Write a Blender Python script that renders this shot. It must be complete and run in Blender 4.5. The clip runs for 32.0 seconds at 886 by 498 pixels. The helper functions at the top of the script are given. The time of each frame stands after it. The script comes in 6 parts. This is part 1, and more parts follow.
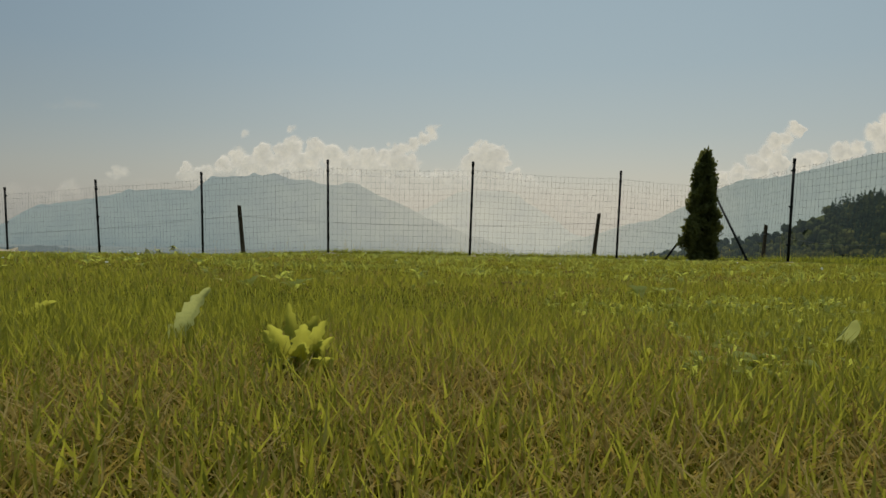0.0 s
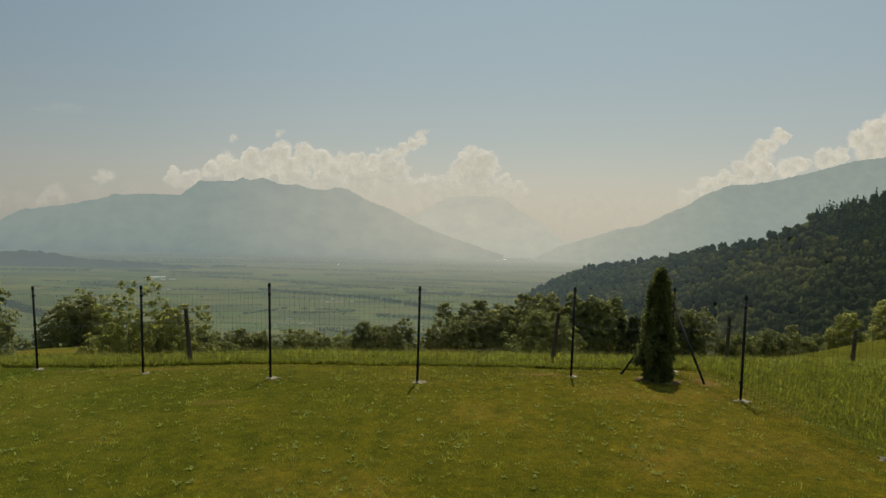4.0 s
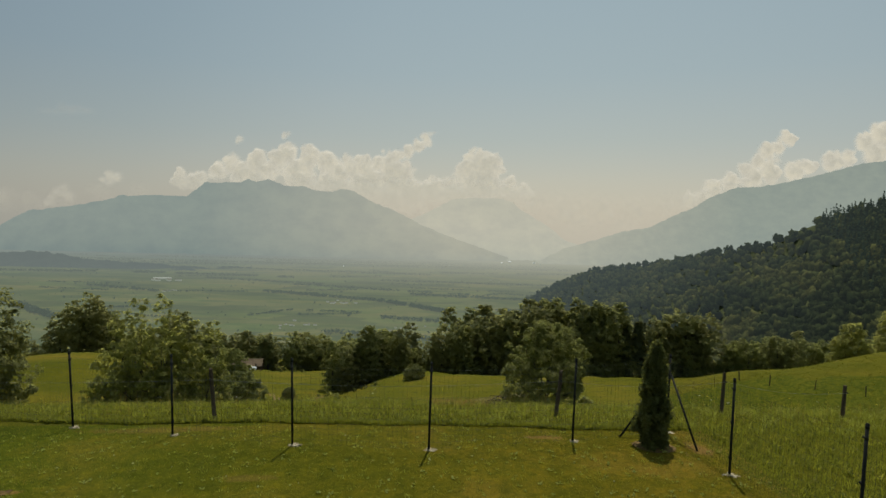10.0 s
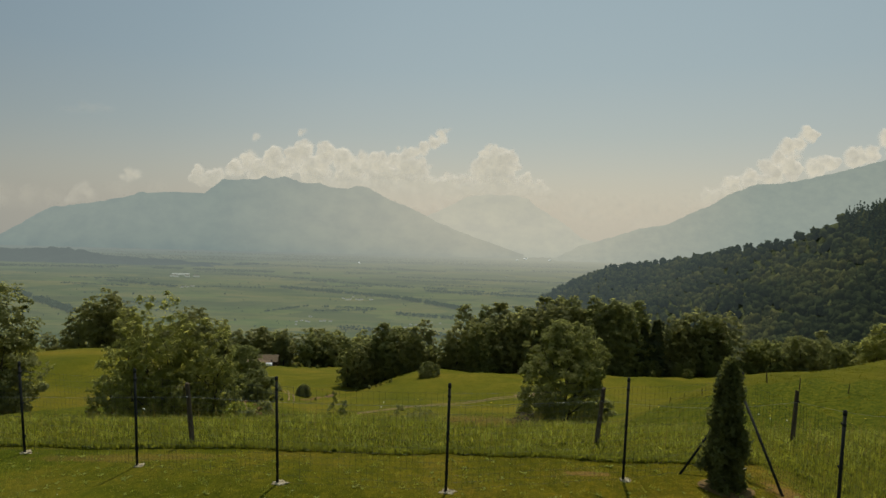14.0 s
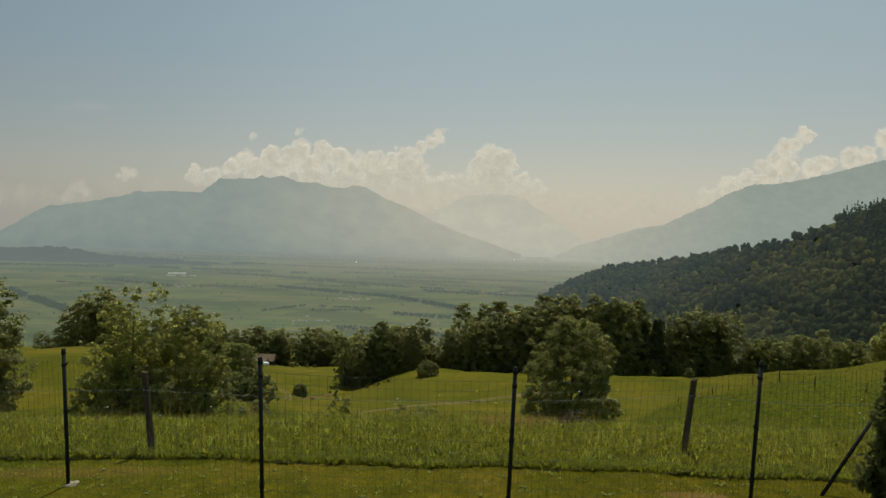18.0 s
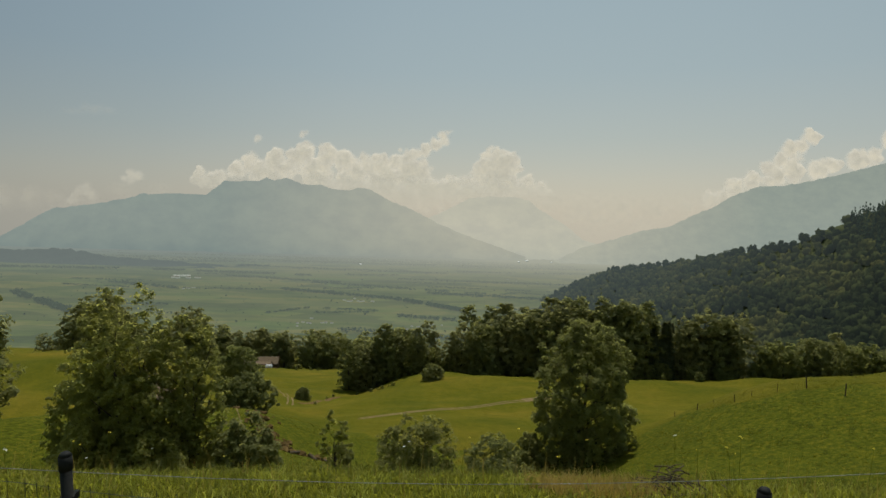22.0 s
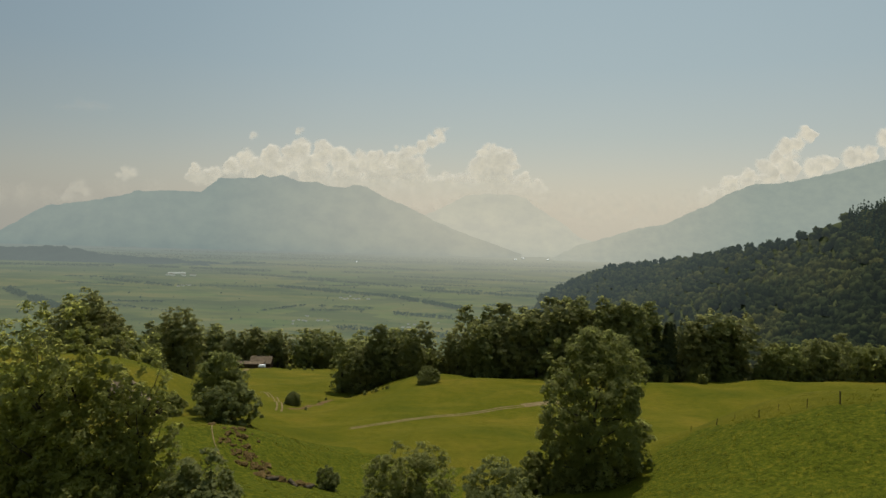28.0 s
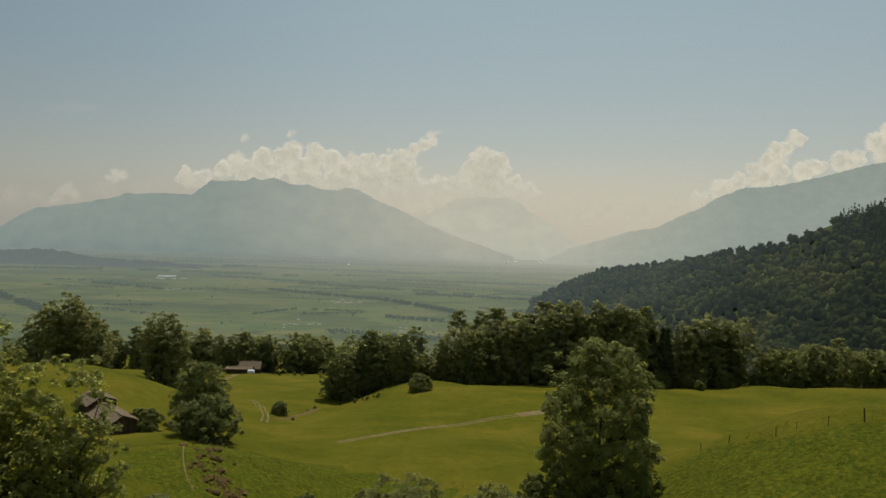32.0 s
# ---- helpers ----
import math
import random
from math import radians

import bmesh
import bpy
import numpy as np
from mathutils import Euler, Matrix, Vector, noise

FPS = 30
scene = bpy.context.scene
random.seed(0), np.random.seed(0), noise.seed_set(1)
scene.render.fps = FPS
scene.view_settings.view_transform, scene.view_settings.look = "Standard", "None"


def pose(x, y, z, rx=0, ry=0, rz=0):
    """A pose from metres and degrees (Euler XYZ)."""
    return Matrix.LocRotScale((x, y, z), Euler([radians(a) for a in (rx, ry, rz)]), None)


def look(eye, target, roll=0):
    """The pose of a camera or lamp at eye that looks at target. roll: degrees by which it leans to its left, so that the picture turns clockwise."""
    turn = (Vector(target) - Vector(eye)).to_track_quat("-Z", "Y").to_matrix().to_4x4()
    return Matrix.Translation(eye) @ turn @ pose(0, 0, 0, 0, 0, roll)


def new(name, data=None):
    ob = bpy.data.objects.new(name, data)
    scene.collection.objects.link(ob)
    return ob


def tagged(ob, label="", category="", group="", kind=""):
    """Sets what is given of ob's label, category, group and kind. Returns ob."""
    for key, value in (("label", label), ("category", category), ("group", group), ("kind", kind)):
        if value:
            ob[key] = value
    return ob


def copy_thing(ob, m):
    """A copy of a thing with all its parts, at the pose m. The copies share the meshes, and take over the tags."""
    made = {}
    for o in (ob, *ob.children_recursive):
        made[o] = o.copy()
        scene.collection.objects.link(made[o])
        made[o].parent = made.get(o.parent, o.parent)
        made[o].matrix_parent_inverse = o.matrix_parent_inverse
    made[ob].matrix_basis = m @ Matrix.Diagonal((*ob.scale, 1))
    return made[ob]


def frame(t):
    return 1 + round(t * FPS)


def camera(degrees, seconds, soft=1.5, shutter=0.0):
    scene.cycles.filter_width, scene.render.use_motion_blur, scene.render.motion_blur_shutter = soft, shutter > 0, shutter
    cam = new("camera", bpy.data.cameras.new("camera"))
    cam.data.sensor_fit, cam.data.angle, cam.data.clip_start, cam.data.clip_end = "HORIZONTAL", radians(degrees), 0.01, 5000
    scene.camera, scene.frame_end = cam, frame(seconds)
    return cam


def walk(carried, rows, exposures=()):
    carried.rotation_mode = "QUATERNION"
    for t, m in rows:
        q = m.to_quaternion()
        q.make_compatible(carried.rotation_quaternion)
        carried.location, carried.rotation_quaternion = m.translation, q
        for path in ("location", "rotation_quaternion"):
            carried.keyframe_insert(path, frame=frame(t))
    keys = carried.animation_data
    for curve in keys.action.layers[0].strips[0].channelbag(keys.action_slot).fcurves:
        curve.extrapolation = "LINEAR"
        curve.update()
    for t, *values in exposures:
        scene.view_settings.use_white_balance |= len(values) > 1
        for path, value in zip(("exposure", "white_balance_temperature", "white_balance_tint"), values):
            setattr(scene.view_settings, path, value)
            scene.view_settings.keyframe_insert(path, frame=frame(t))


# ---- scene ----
# camera: a small drone that lifts off a lawn, drifts over a wire fence and on over a steep meadow
cam = camera(74.0, 32.0, soft=1.5)
# seconds, x, y, z in metres, three angles in degrees
PATH = [
    (0.0, 0.00, -0.00, 0.10, 85.56, -1.12, 0.41), (0.5, 0.01, 0.04, 0.11, 85.76, -0.89, -0.58), (1.0, 0.09, 0.02, 0.19, 85.76, -1.00, -0.47),
    (1.5, 0.29, -0.07, 0.37, 85.81, -1.19, 0.81), (2.0, 0.55, -0.13, 0.62, 85.56, -0.86, 0.58), (2.5, 0.82, -0.04, 0.91, 85.97, -1.29, 0.43),
    (3.0, 0.90, 0.15, 1.25, 85.98, -1.19, 0.06), (3.5, 0.77, 0.34, 1.60, 86.07, -1.18, -0.62), (5.5, 0.44, 0.64, 2.79, 85.97, -1.40, -0.52),
    (6.0, 0.42, 0.71, 2.88, 86.01, -1.49, -0.39), (6.5, 0.46, 0.70, 3.00, 85.94, -1.33, 0.74), (7.0, 0.47, 0.70, 3.09, 85.82, -1.41, 1.23),
    (7.5, 0.44, 0.56, 3.20, 85.96, -1.46, -0.52), (8.0, 0.41, 0.46, 3.26, 86.04, -1.49, -0.67), (8.5, 0.39, 0.37, 3.27, 86.07, -1.44, 0.03),
    (9.0, 0.43, 0.26, 3.28, 86.14, -1.43, 1.02), (9.5, 0.46, 0.08, 3.27, 86.22, -1.42, 0.78), (10.0, 0.50, -0.14, 3.27, 86.21, -1.37, -0.14),
    (10.5, 0.55, -0.32, 3.34, 86.36, -1.46, -0.68), (11.0, 0.62, -0.48, 3.44, 86.18, -1.51, 0.27), (11.5, 0.66, -0.54, 3.48, 86.13, -1.54, 0.54),
    (12.0, 0.65, -0.41, 3.44, 85.91, -1.44, 0.64), (12.5, 0.59, 0.03, 3.41, 85.98, -1.36, 0.82), (13.0, 0.50, 0.65, 3.36, 85.98, -1.41, 0.50),
    (13.5, 0.46, 1.22, 3.24, 85.86, -1.42, 0.31), (14.0, 0.43, 1.81, 3.08, 85.88, -1.41, 1.35), (14.5, 0.39, 2.40, 2.83, 85.77, -1.20, 2.29),
    (16.5, -0.02, 3.58, 2.15, 85.75, -1.41, 1.25), (17.0, -0.10, 3.73, 2.12, 85.85, -1.43, 1.63), (17.5, -0.14, 3.81, 2.18, 85.66, -1.61, 1.21),
    (18.0, -0.19, 4.22, 2.18, 85.86, -1.51, 1.08), (18.5, -0.17, 4.71, 2.09, 86.22, -1.49, 2.15), (19.0, -0.30, 5.23, 2.14, 85.92, -1.46, 2.71),
    (19.5, -0.27, 5.64, 1.99, 85.88, -1.53, 2.34), (20.0, -0.41, 6.13, 1.92, 86.09, -1.52, 2.11), (20.5, -0.34, 6.50, 1.74, 86.07, -1.63, 2.12),
    (21.0, -0.50, 6.88, 1.71, 85.96, -1.62, 1.34), (21.5, -0.49, 7.21, 1.57, 86.03, -1.60, 1.65), (22.0, -0.60, 7.55, 1.63, 86.07, -1.48, 1.49),
    (22.5, -0.69, 8.01, 1.50, 86.25, -1.70, 0.49), (23.0, -0.67, 8.42, 1.55, 86.28, -1.54, 0.93), (23.5, -0.67, 8.91, 1.62, 86.24, -1.63, 1.08),
    (24.0, -0.72, 9.43, 1.66, 86.25, -1.44, 0.94), (24.5, -0.63, 9.85, 1.72, 86.38, -1.35, 1.71), (25.0, -0.63, 10.31, 1.74, 86.31, -1.28, 1.89),
    (25.5, -0.67, 10.81, 1.74, 86.23, -1.41, 1.92), (27.5, -0.82, 13.29, 1.55, 85.93, -1.54, 1.11), (28.0, -0.75, 13.93, 1.54, 85.82, -1.53, 1.13),
    (28.5, -0.77, 14.57, 1.50, 85.76, -1.46, 0.77), (29.0, -0.75, 15.18, 1.49, 85.81, -1.34, 0.89), (29.5, -0.74, 15.79, 1.53, 85.88, -1.31, 1.04),
    (30.0, -0.73, 16.45, 1.56, 86.02, -1.31, 1.27), (30.5, -0.71, 17.09, 1.58, 86.16, -1.23, 1.18), (31.0, -0.70, 17.70, 1.55, 86.11, -1.43, 1.16),
    (31.5, -0.82, 18.23, 1.46, 86.16, -1.48, 0.10), (32.0, -0.89, 18.70, 1.42, 86.14, -1.60, 0.37),
]
walk(cam, [(r[0], pose(*r[1:])) for r in PATH], [(0.0, 0.2, 6350, 11), (3.0, 0.22, 6400, 11), (6.0, 0.22, 6500, 10), (22.0, 0.23, 6500, 10), (24.5, 0.31, 6500, 10), (29.0, 0.29, 6500, 10), (31.0, 0.22, 6500, 10), (32.0, 0.22, 6500, 10)])

# ---- world, sun, exposure ----
SUN_EL, SUN_AZ = 64.0, 11.0     # degrees above the horizon; to the right of straight ahead (+y)
world = bpy.data.worlds.new("sky")
scene.world = world
world.use_nodes = True
wn, wl = world.node_tree.nodes, world.node_tree.links
wn.clear()
sky = wn.new("ShaderNodeTexSky")
sky.sky_type, sky.sun_disc = "NISHITA", False
sky.sun_elevation, sky.sun_rotation = radians(SUN_EL), radians(SUN_AZ)
sky.altitude, sky.air_density, sky.dust_density, sky.ozone_density = 300, 1.2, 0.7, 0.5
bg = wn.new("ShaderNodeBackground")
bg.inputs["Strength"].default_value = 0.068
wo = wn.new("ShaderNodeOutputWorld")
haze = wn.new("ShaderNodeMix")                  # a dull summer haze over the clear sky
haze.data_type = "RGBA"
haze.inputs[0].default_value = 0.85
wl.new(sky.outputs[0], haze.inputs[6])
way = wn.new("ShaderNodeTexCoord")
way_xyz = wn.new("ShaderNodeSeparateXYZ")
wl.new(way.outputs["Generated"], way_xyz.inputs[0])


def sky_ramp(src, stops):
    r = wn.new("ShaderNodeValToRGB")
    while len(r.color_ramp.elements) < len(stops):
        r.color_ramp.elements.new(0.5)
    for e, (p, c) in zip(r.color_ramp.elements, stops):
        e.position, e.color = p, (*c, 1)
    wl.new(src, r.inputs[0])
    return r.outputs[0]


# cream near the horizon, grey-blue above, and brighter round the sun's bearing
by_height = sky_ramp(way_xyz.outputs[2], [(0.0, (6.4, 6.05, 5.0)), (0.05, (6.05, 5.95, 5.05)), (0.12, (5.15, 5.65, 5.2)), (0.22, (4.45, 5.4, 5.45)), (0.45, (4.0, 5.3, 5.75)), (1.0, (3.6, 4.7, 5.3))])
toward = wn.new("ShaderNodeVectorMath")
toward.operation = "DOT_PRODUCT"
toward.inputs[1].default_value = (0.24, 0.97, 0)
wl.new(way.outputs["Generated"], toward.inputs[0])
# dimmed at the side as a vignette, brightened behind the camera to lift shade
by_bearing = sky_ramp(toward.outputs["Value"], [(0.0, (1.0, 1.02, 1.04)), (0.42, (0.86, 0.89, 0.93)), (0.58, (0.64, 0.68, 0.74)), (0.75, (0.78, 0.81, 0.85)), (0.9, (0.97, 0.97, 0.98)), (1.0, (1.05, 1.04, 1.03))])
glare = wn.new("ShaderNodeMix")
glare.data_type, glare.blend_type = "RGBA", "MULTIPLY"
glare.inputs[0].default_value = 1.0
wl.new(by_height, glare.inputs[6])
wl.new(by_bearing, glare.inputs[7])
wl.new(glare.outputs[2], haze.inputs[7])
wl.new(haze.outputs[2], bg.inputs[0])
wl.new(bg.outputs[0], wo.inputs[0])
sun = new("sun", bpy.data.lights.new("sun", "SUN"))
sun.data.energy, sun.data.angle, sun.data.color = 3.0, radians(0.53), (1.0, 0.95, 0.86)
sv = Vector((math.sin(radians(SUN_AZ)) * math.cos(radians(SUN_EL)), math.cos(radians(SUN_AZ)) * math.cos(radians(SUN_EL)), math.sin(radians(SUN_EL))))
sun.matrix_world = look(sv * 100, (0, 0, 0))


# ---- materials ----
def mat(name):
    m = bpy.data.materials.new(name)
    m.use_nodes = True
    m.node_tree.nodes.clear()
    return m, m.node_tree.nodes, m.node_tree.links


def noise_node(nd, lk, scale, detail=4.0, rough=0.55, coord="Object", stretch=None):
    tc = nd.new("ShaderNodeTexCoord")
    n = nd.new("ShaderNodeTexNoise")
    n.inputs["Scale"].default_value, n.inputs["Detail"].default_value, n.inputs["Roughness"].default_value = scale, detail, rough
    if stretch:
        mp = nd.new("ShaderNodeMapping")
        mp.inputs["Scale"].default_value = stretch
        lk.new(tc.outputs[coord], mp.inputs[0])
        lk.new(mp.outputs[0], n.inputs["Vector"])
    else:
        lk.new(tc.outputs[coord], n.inputs["Vector"])
    return n


def ramp(nd, lk, src, stops):
    r = nd.new("ShaderNodeValToRGB")
    el = r.color_ramp.elements
    while len(el) < len(stops):
        el.new(0.5)
    for e, (p, c) in zip(el, stops):
        e.position, e.color = p, (*c, 1)
    lk.new(src, r.inputs[0])
    return r


def mixc(nd, lk, fac, a, b, mode="MIX"):
    m = nd.new("ShaderNodeMix")
    m.data_type, m.blend_type = "RGBA", mode
    if isinstance(fac, (int, float)):
        m.inputs[0].default_value = fac
    else:
        lk.new(fac, m.inputs[0])
    for s, i in ((a, 6), (b, 7)):
        if isinstance(s, tuple):
            m.inputs[i].default_value = (*s, 1)
        else:
            lk.new(s, m.inputs[i])
    return m.outputs[2]


def principled(nd, lk, colour, rough=0.8, metal=0.0, bump=None, strength=0.3, dist=0.02, spec=0.5):
    p = nd.new("ShaderNodeBsdfPrincipled")
    if isinstance(colour, tuple):
        p.inputs["Base Color"].default_value = (*colour, 1)
    else:
        lk.new(colour, p.inputs["Base Color"])
    p.inputs["Roughness"].default_value, p.inputs["Metallic"].default_value = rough, metal
    p.inputs["Specular IOR Level"].default_value = spec
    if bump is not None:
        b = nd.new("ShaderNodeBump")
        b.inputs["Strength"].default_value, b.inputs["Distance"].default_value = strength, dist
        lk.new(bump, b.inputs["Height"])
        lk.new(b.outputs[0], p.inputs["Normal"])
    return p


def finish(nd, lk, sh):
    o = nd.new("ShaderNodeOutputMaterial")
    lk.new(sh, o.inputs[0])


def two_scale(name, dark, mid, light, scale, rough=0.85, metal=0.0, fine=8.0, bump=0.3, dist=0.01, stretch=None, spec=0.12):
    """A solid surface with large stains and fine grain."""
    m, nd, lk = mat(name)
    big = noise_node(nd, lk, scale, 4, 0.6, stretch=stretch)
    small = noise_node(nd, lk, scale * fine, 3, 0.6, stretch=stretch)
    base = ramp(nd, lk, big.outputs[0], [(0.3, dark), (0.52, mid), (0.72, light)])
    grain = ramp(nd, lk, small.outputs[0], [(0.3, (0.72, 0.72, 0.72)), (0.7, (1.15, 1.15, 1.15))])
    col = mixc(nd, lk, 1.0, base.outputs[0], grain.outputs[0], "MULTIPLY")
    finish(nd, lk, principled(nd, lk, col, rough, metal, small.outputs[0], bump, dist, spec).outputs[0])
    return m


def leaf_mat(name, dark, mid, light, through_colour, amount=0.4, gloss=0.2, mottle=0.0):
    """Leaves: a diffuse, slightly glossy face and light that passes through. Varies leaf by leaf and tree by tree."""
    m, nd, lk = mat(name)
    geo = nd.new("ShaderNodeNewGeometry")
    oi = nd.new("ShaderNodeObjectInfo")
    r = ramp(nd, lk, geo.outputs["Random Per Island"], [(0.0, dark), (0.55, mid), (1.0, light)])
    tint = ramp(nd, lk, oi.outputs["Random"], [(0.0, (0.8, 0.85, 0.8)), (0.5, (1, 1, 1)), (1.0, (1.2, 1.12, 0.95))])
    col = mixc(nd, lk, 1.0, r.outputs[0], tint.outputs[0], "MULTIPLY")
    if mottle:                                      # veins and blotches of a broad leaf
        n = noise_node(nd, lk, mottle, 5, 0.7)
        spots_ = ramp(nd, lk, n.outputs[0], [(0.32, (0.45, 0.5, 0.5)), (0.5, (0.95, 0.95, 0.95)), (0.68, (1.3, 1.25, 1.1))])
        col = mixc(nd, lk, 1.0, col, spots_.outputs[0], "MULTIPLY")
    p = principled(nd, lk, col, 1.0 - gloss, spec=0.2)
    t = nd.new("ShaderNodeBsdfTranslucent")
    t.inputs[0].default_value = (*through_colour, 1)
    mx = nd.new("ShaderNodeMixShader")
    mx.inputs[0].default_value = amount
    lk.new(p.outputs[0], mx.inputs[1])
    lk.new(t.outputs[0], mx.inputs[2])
    finish(nd, lk, mx.outputs[0])
    return m


def ground_mat():
    m, nd, lk = mat("meadow_ground")
    a = noise_node(nd, lk, 0.045, 5, 0.6)
    b = noise_node(nd, lk, 0.5, 6, 0.65)
    c = noise_node(nd, lk, 9.0, 5, 0.7)
    base = ramp(nd, lk, a.outputs[0], [(0.3, (0.070, 0.076, 0.0068)), (0.45, (0.093, 0.09, 0.0076)), (0.56, (0.115, 0.102, 0.0102)), (0.7, (0.154, 0.117, 0.0153))])
    zone = nd.new("ShaderNodeAttribute")            # where the grass is rough and uncut
    zone.attribute_name = "rough"
    edge = nd.new("ShaderNodeMath")
    edge.operation = "ADD"
    lk.new(zone.outputs["Fac"], edge.inputs[0])
    jag = nd.new("ShaderNodeMath")
    jag.operation, jag.inputs[1].default_value = "MULTIPLY_ADD", 0.9
    jag.inputs[2].default_value = -0.45
    lk.new(b.outputs[0], jag.inputs[0])
    lk.new(jag.outputs[0], edge.inputs[1])
    d2 = noise_node(nd, lk, 2.2, 6, 0.75)
    wild = ramp(nd, lk, d2.outputs[0], [(0.3, (0.035, 0.0445, 0.005)), (0.5, (0.074, 0.0838, 0.0068)), (0.7, (0.14, 0.122, 0.0136))])
    sharp = ramp(nd, lk, edge.outputs[0], [(0.4, (0, 0, 0)), (0.6, (1, 1, 1))])
    mixed = mixc(nd, lk, sharp.outputs[0], base.outputs[0], wild.outputs[0])
    tuft = ramp(nd, lk, b.outputs[0], [(0.32, (0.78, 0.82, 0.75)), (0.55, (1, 1, 1)), (0.75, (1.15, 1.08, 0.92))])
    nap = ramp(nd, lk, d2.outputs[0], [(0.3, (0.72, 0.76, 0.7)), (0.52, (1, 1, 1)), (0.7, (1.28, 1.18, 1.0))])
    col = mixc(nd, lk, 1.0, mixed, tuft.outputs[0], "MULTIPLY")
    col = mixc(nd, lk, 0.8, col, nap.outputs[0], "MULTIPLY")
    fine = ramp(nd, lk, c.outputs[0], [(0.3, (0.6, 0.65, 0.5)), (0.7, (1.2, 1.2, 1.1))])
    col = mixc(nd, lk, 0.8, col, fine.outputs[0], "MULTIPLY")
    finish(nd, lk, principled(nd, lk, col, 0.95, 0.0, c.outputs[0], 0.8, 0.12, 0.03).outputs[0])
    return m


def lawn_mat():
    m, nd, lk = mat("lawn_ground")
    a = noise_node(nd, lk, 0.35, 4, 0.6)
    b = noise_node(nd, lk, 2.6, 5, 0.65)
    c = noise_node(nd, lk, 70.0, 4, 0.7)
    lush = ramp(nd, lk, a.outputs[0], [(0.3, (0.052, 0.068, 0.004)), (0.52, (0.077, 0.09, 0.006)), (0.72, (0.12, 0.11, 0.011))])
    parched = ramp(nd, lk, a.outputs[0], [(0.3, (0.082, 0.08, 0.004)), (0.52, (0.118, 0.098, 0.007)), (0.72, (0.185, 0.122, 0.02))])
    tc = nd.new("ShaderNodeTexCoord")               # watered on one side, drier towards the sunny corner
    sp = nd.new("ShaderNodeSeparateXYZ")
    mr = nd.new("ShaderNodeMapRange")
    mr.inputs["From Min"].default_value, mr.inputs["From Max"].default_value = -6.5, 2.5
    lk.new(tc.outputs["Object"], sp.inputs[0])
    lk.new(sp.outputs[0], mr.inputs[0])
    base = nd.new("ShaderNodeMix")
    base.data_type = "RGBA"
    lk.new(mr.outputs[0], base.inputs[0])
    lk.new(lush.outputs[0], base.inputs[6])
    lk.new(parched.outputs[0], base.inputs[7])
    dry = ramp(nd, lk, b.outputs[0], [(0.35, (0.75, 0.8, 0.7)), (0.6, (1, 1, 1)), (0.8, (1.3, 1.05, 0.85))])
    col = mixc(nd, lk, 1.0, base.outputs[2], dry.outputs[0], "MULTIPLY")
    tufts = noise_node(nd, lk, 14.0, 5, 0.7)
    mid_ = noise_node(nd, lk, 5.5, 5, 0.7)
    patch = ramp(nd, lk, mid_.outputs[0], [(0.34, (0.62, 0.72, 0.6)), (0.52, (1, 1, 1)), (0.68, (1.32, 1.22, 1.05))])
    col = mixc(nd, lk, 0.85, col, patch.outputs[0], "MULTIPLY")
    clump = ramp(nd, lk, tufts.outputs[0], [(0.3, (0.66, 0.72, 0.6)), (0.52, (1, 1, 1)), (0.7, (1.35, 1.28, 1.1))])
    col = mixc(nd, lk, 1.0, col, clump.outputs[0], "MULTIPLY")
    for wx, wy, sx, sy, strong in ((2.45, 10.35, 0.75, 0.22, 0.85), (5.1, 9.9, 0.5, 0.8, 0.85), (-5.4, 7.7, 0.45, 0.2, 0.8), (-4.6, 10.75, 3.6, 0.4, 0.35), (-2.2, 8.1, 0.9, 0.3, 0.3)):    # worn to the earth
        mp = nd.new("ShaderNodeMapping")
        mp.vector_type = "POINT"
        mp.inputs["Scale"].default_value = (1 / sx, 1 / sy, 0)
        mp.inputs["Location"].default_value = (-wx / sx, -wy / sy, 0)
        lk.new(tc.outputs["Object"], mp.inputs[0])
        ln = nd.new("ShaderNodeVectorMath")
        ln.operation = "LENGTH"
        lk.new(mp.outputs[0], ln.inputs[0])
        frayed = nd.new("ShaderNodeMath")
        frayed.operation = "ADD"
        lk.new(ln.outputs["Value"], frayed.inputs[0])
        lk.new(mid_.outputs[0], frayed.inputs[1])
        worn_ = ramp(nd, lk, frayed.outputs[0], [(0.85, (strong, strong, strong)), (1.5, (0, 0, 0))])
        col = mixc(nd, lk, worn_.outputs[0], col, (0.19, 0.115, 0.035))
    fine = ramp(nd, lk, c.outputs[0], [(0.3, (0.6, 0.6, 0.5)), (0.7, (1.25, 1.2, 1.1))])
    col = mixc(nd, lk, 1.0, col, fine.outputs[0], "MULTIPLY")
    finish(nd, lk, principled(nd, lk, col, 0.95, 0.0, c.outputs[0], 0.9, 0.02, 0.03).outputs[0])
    return m


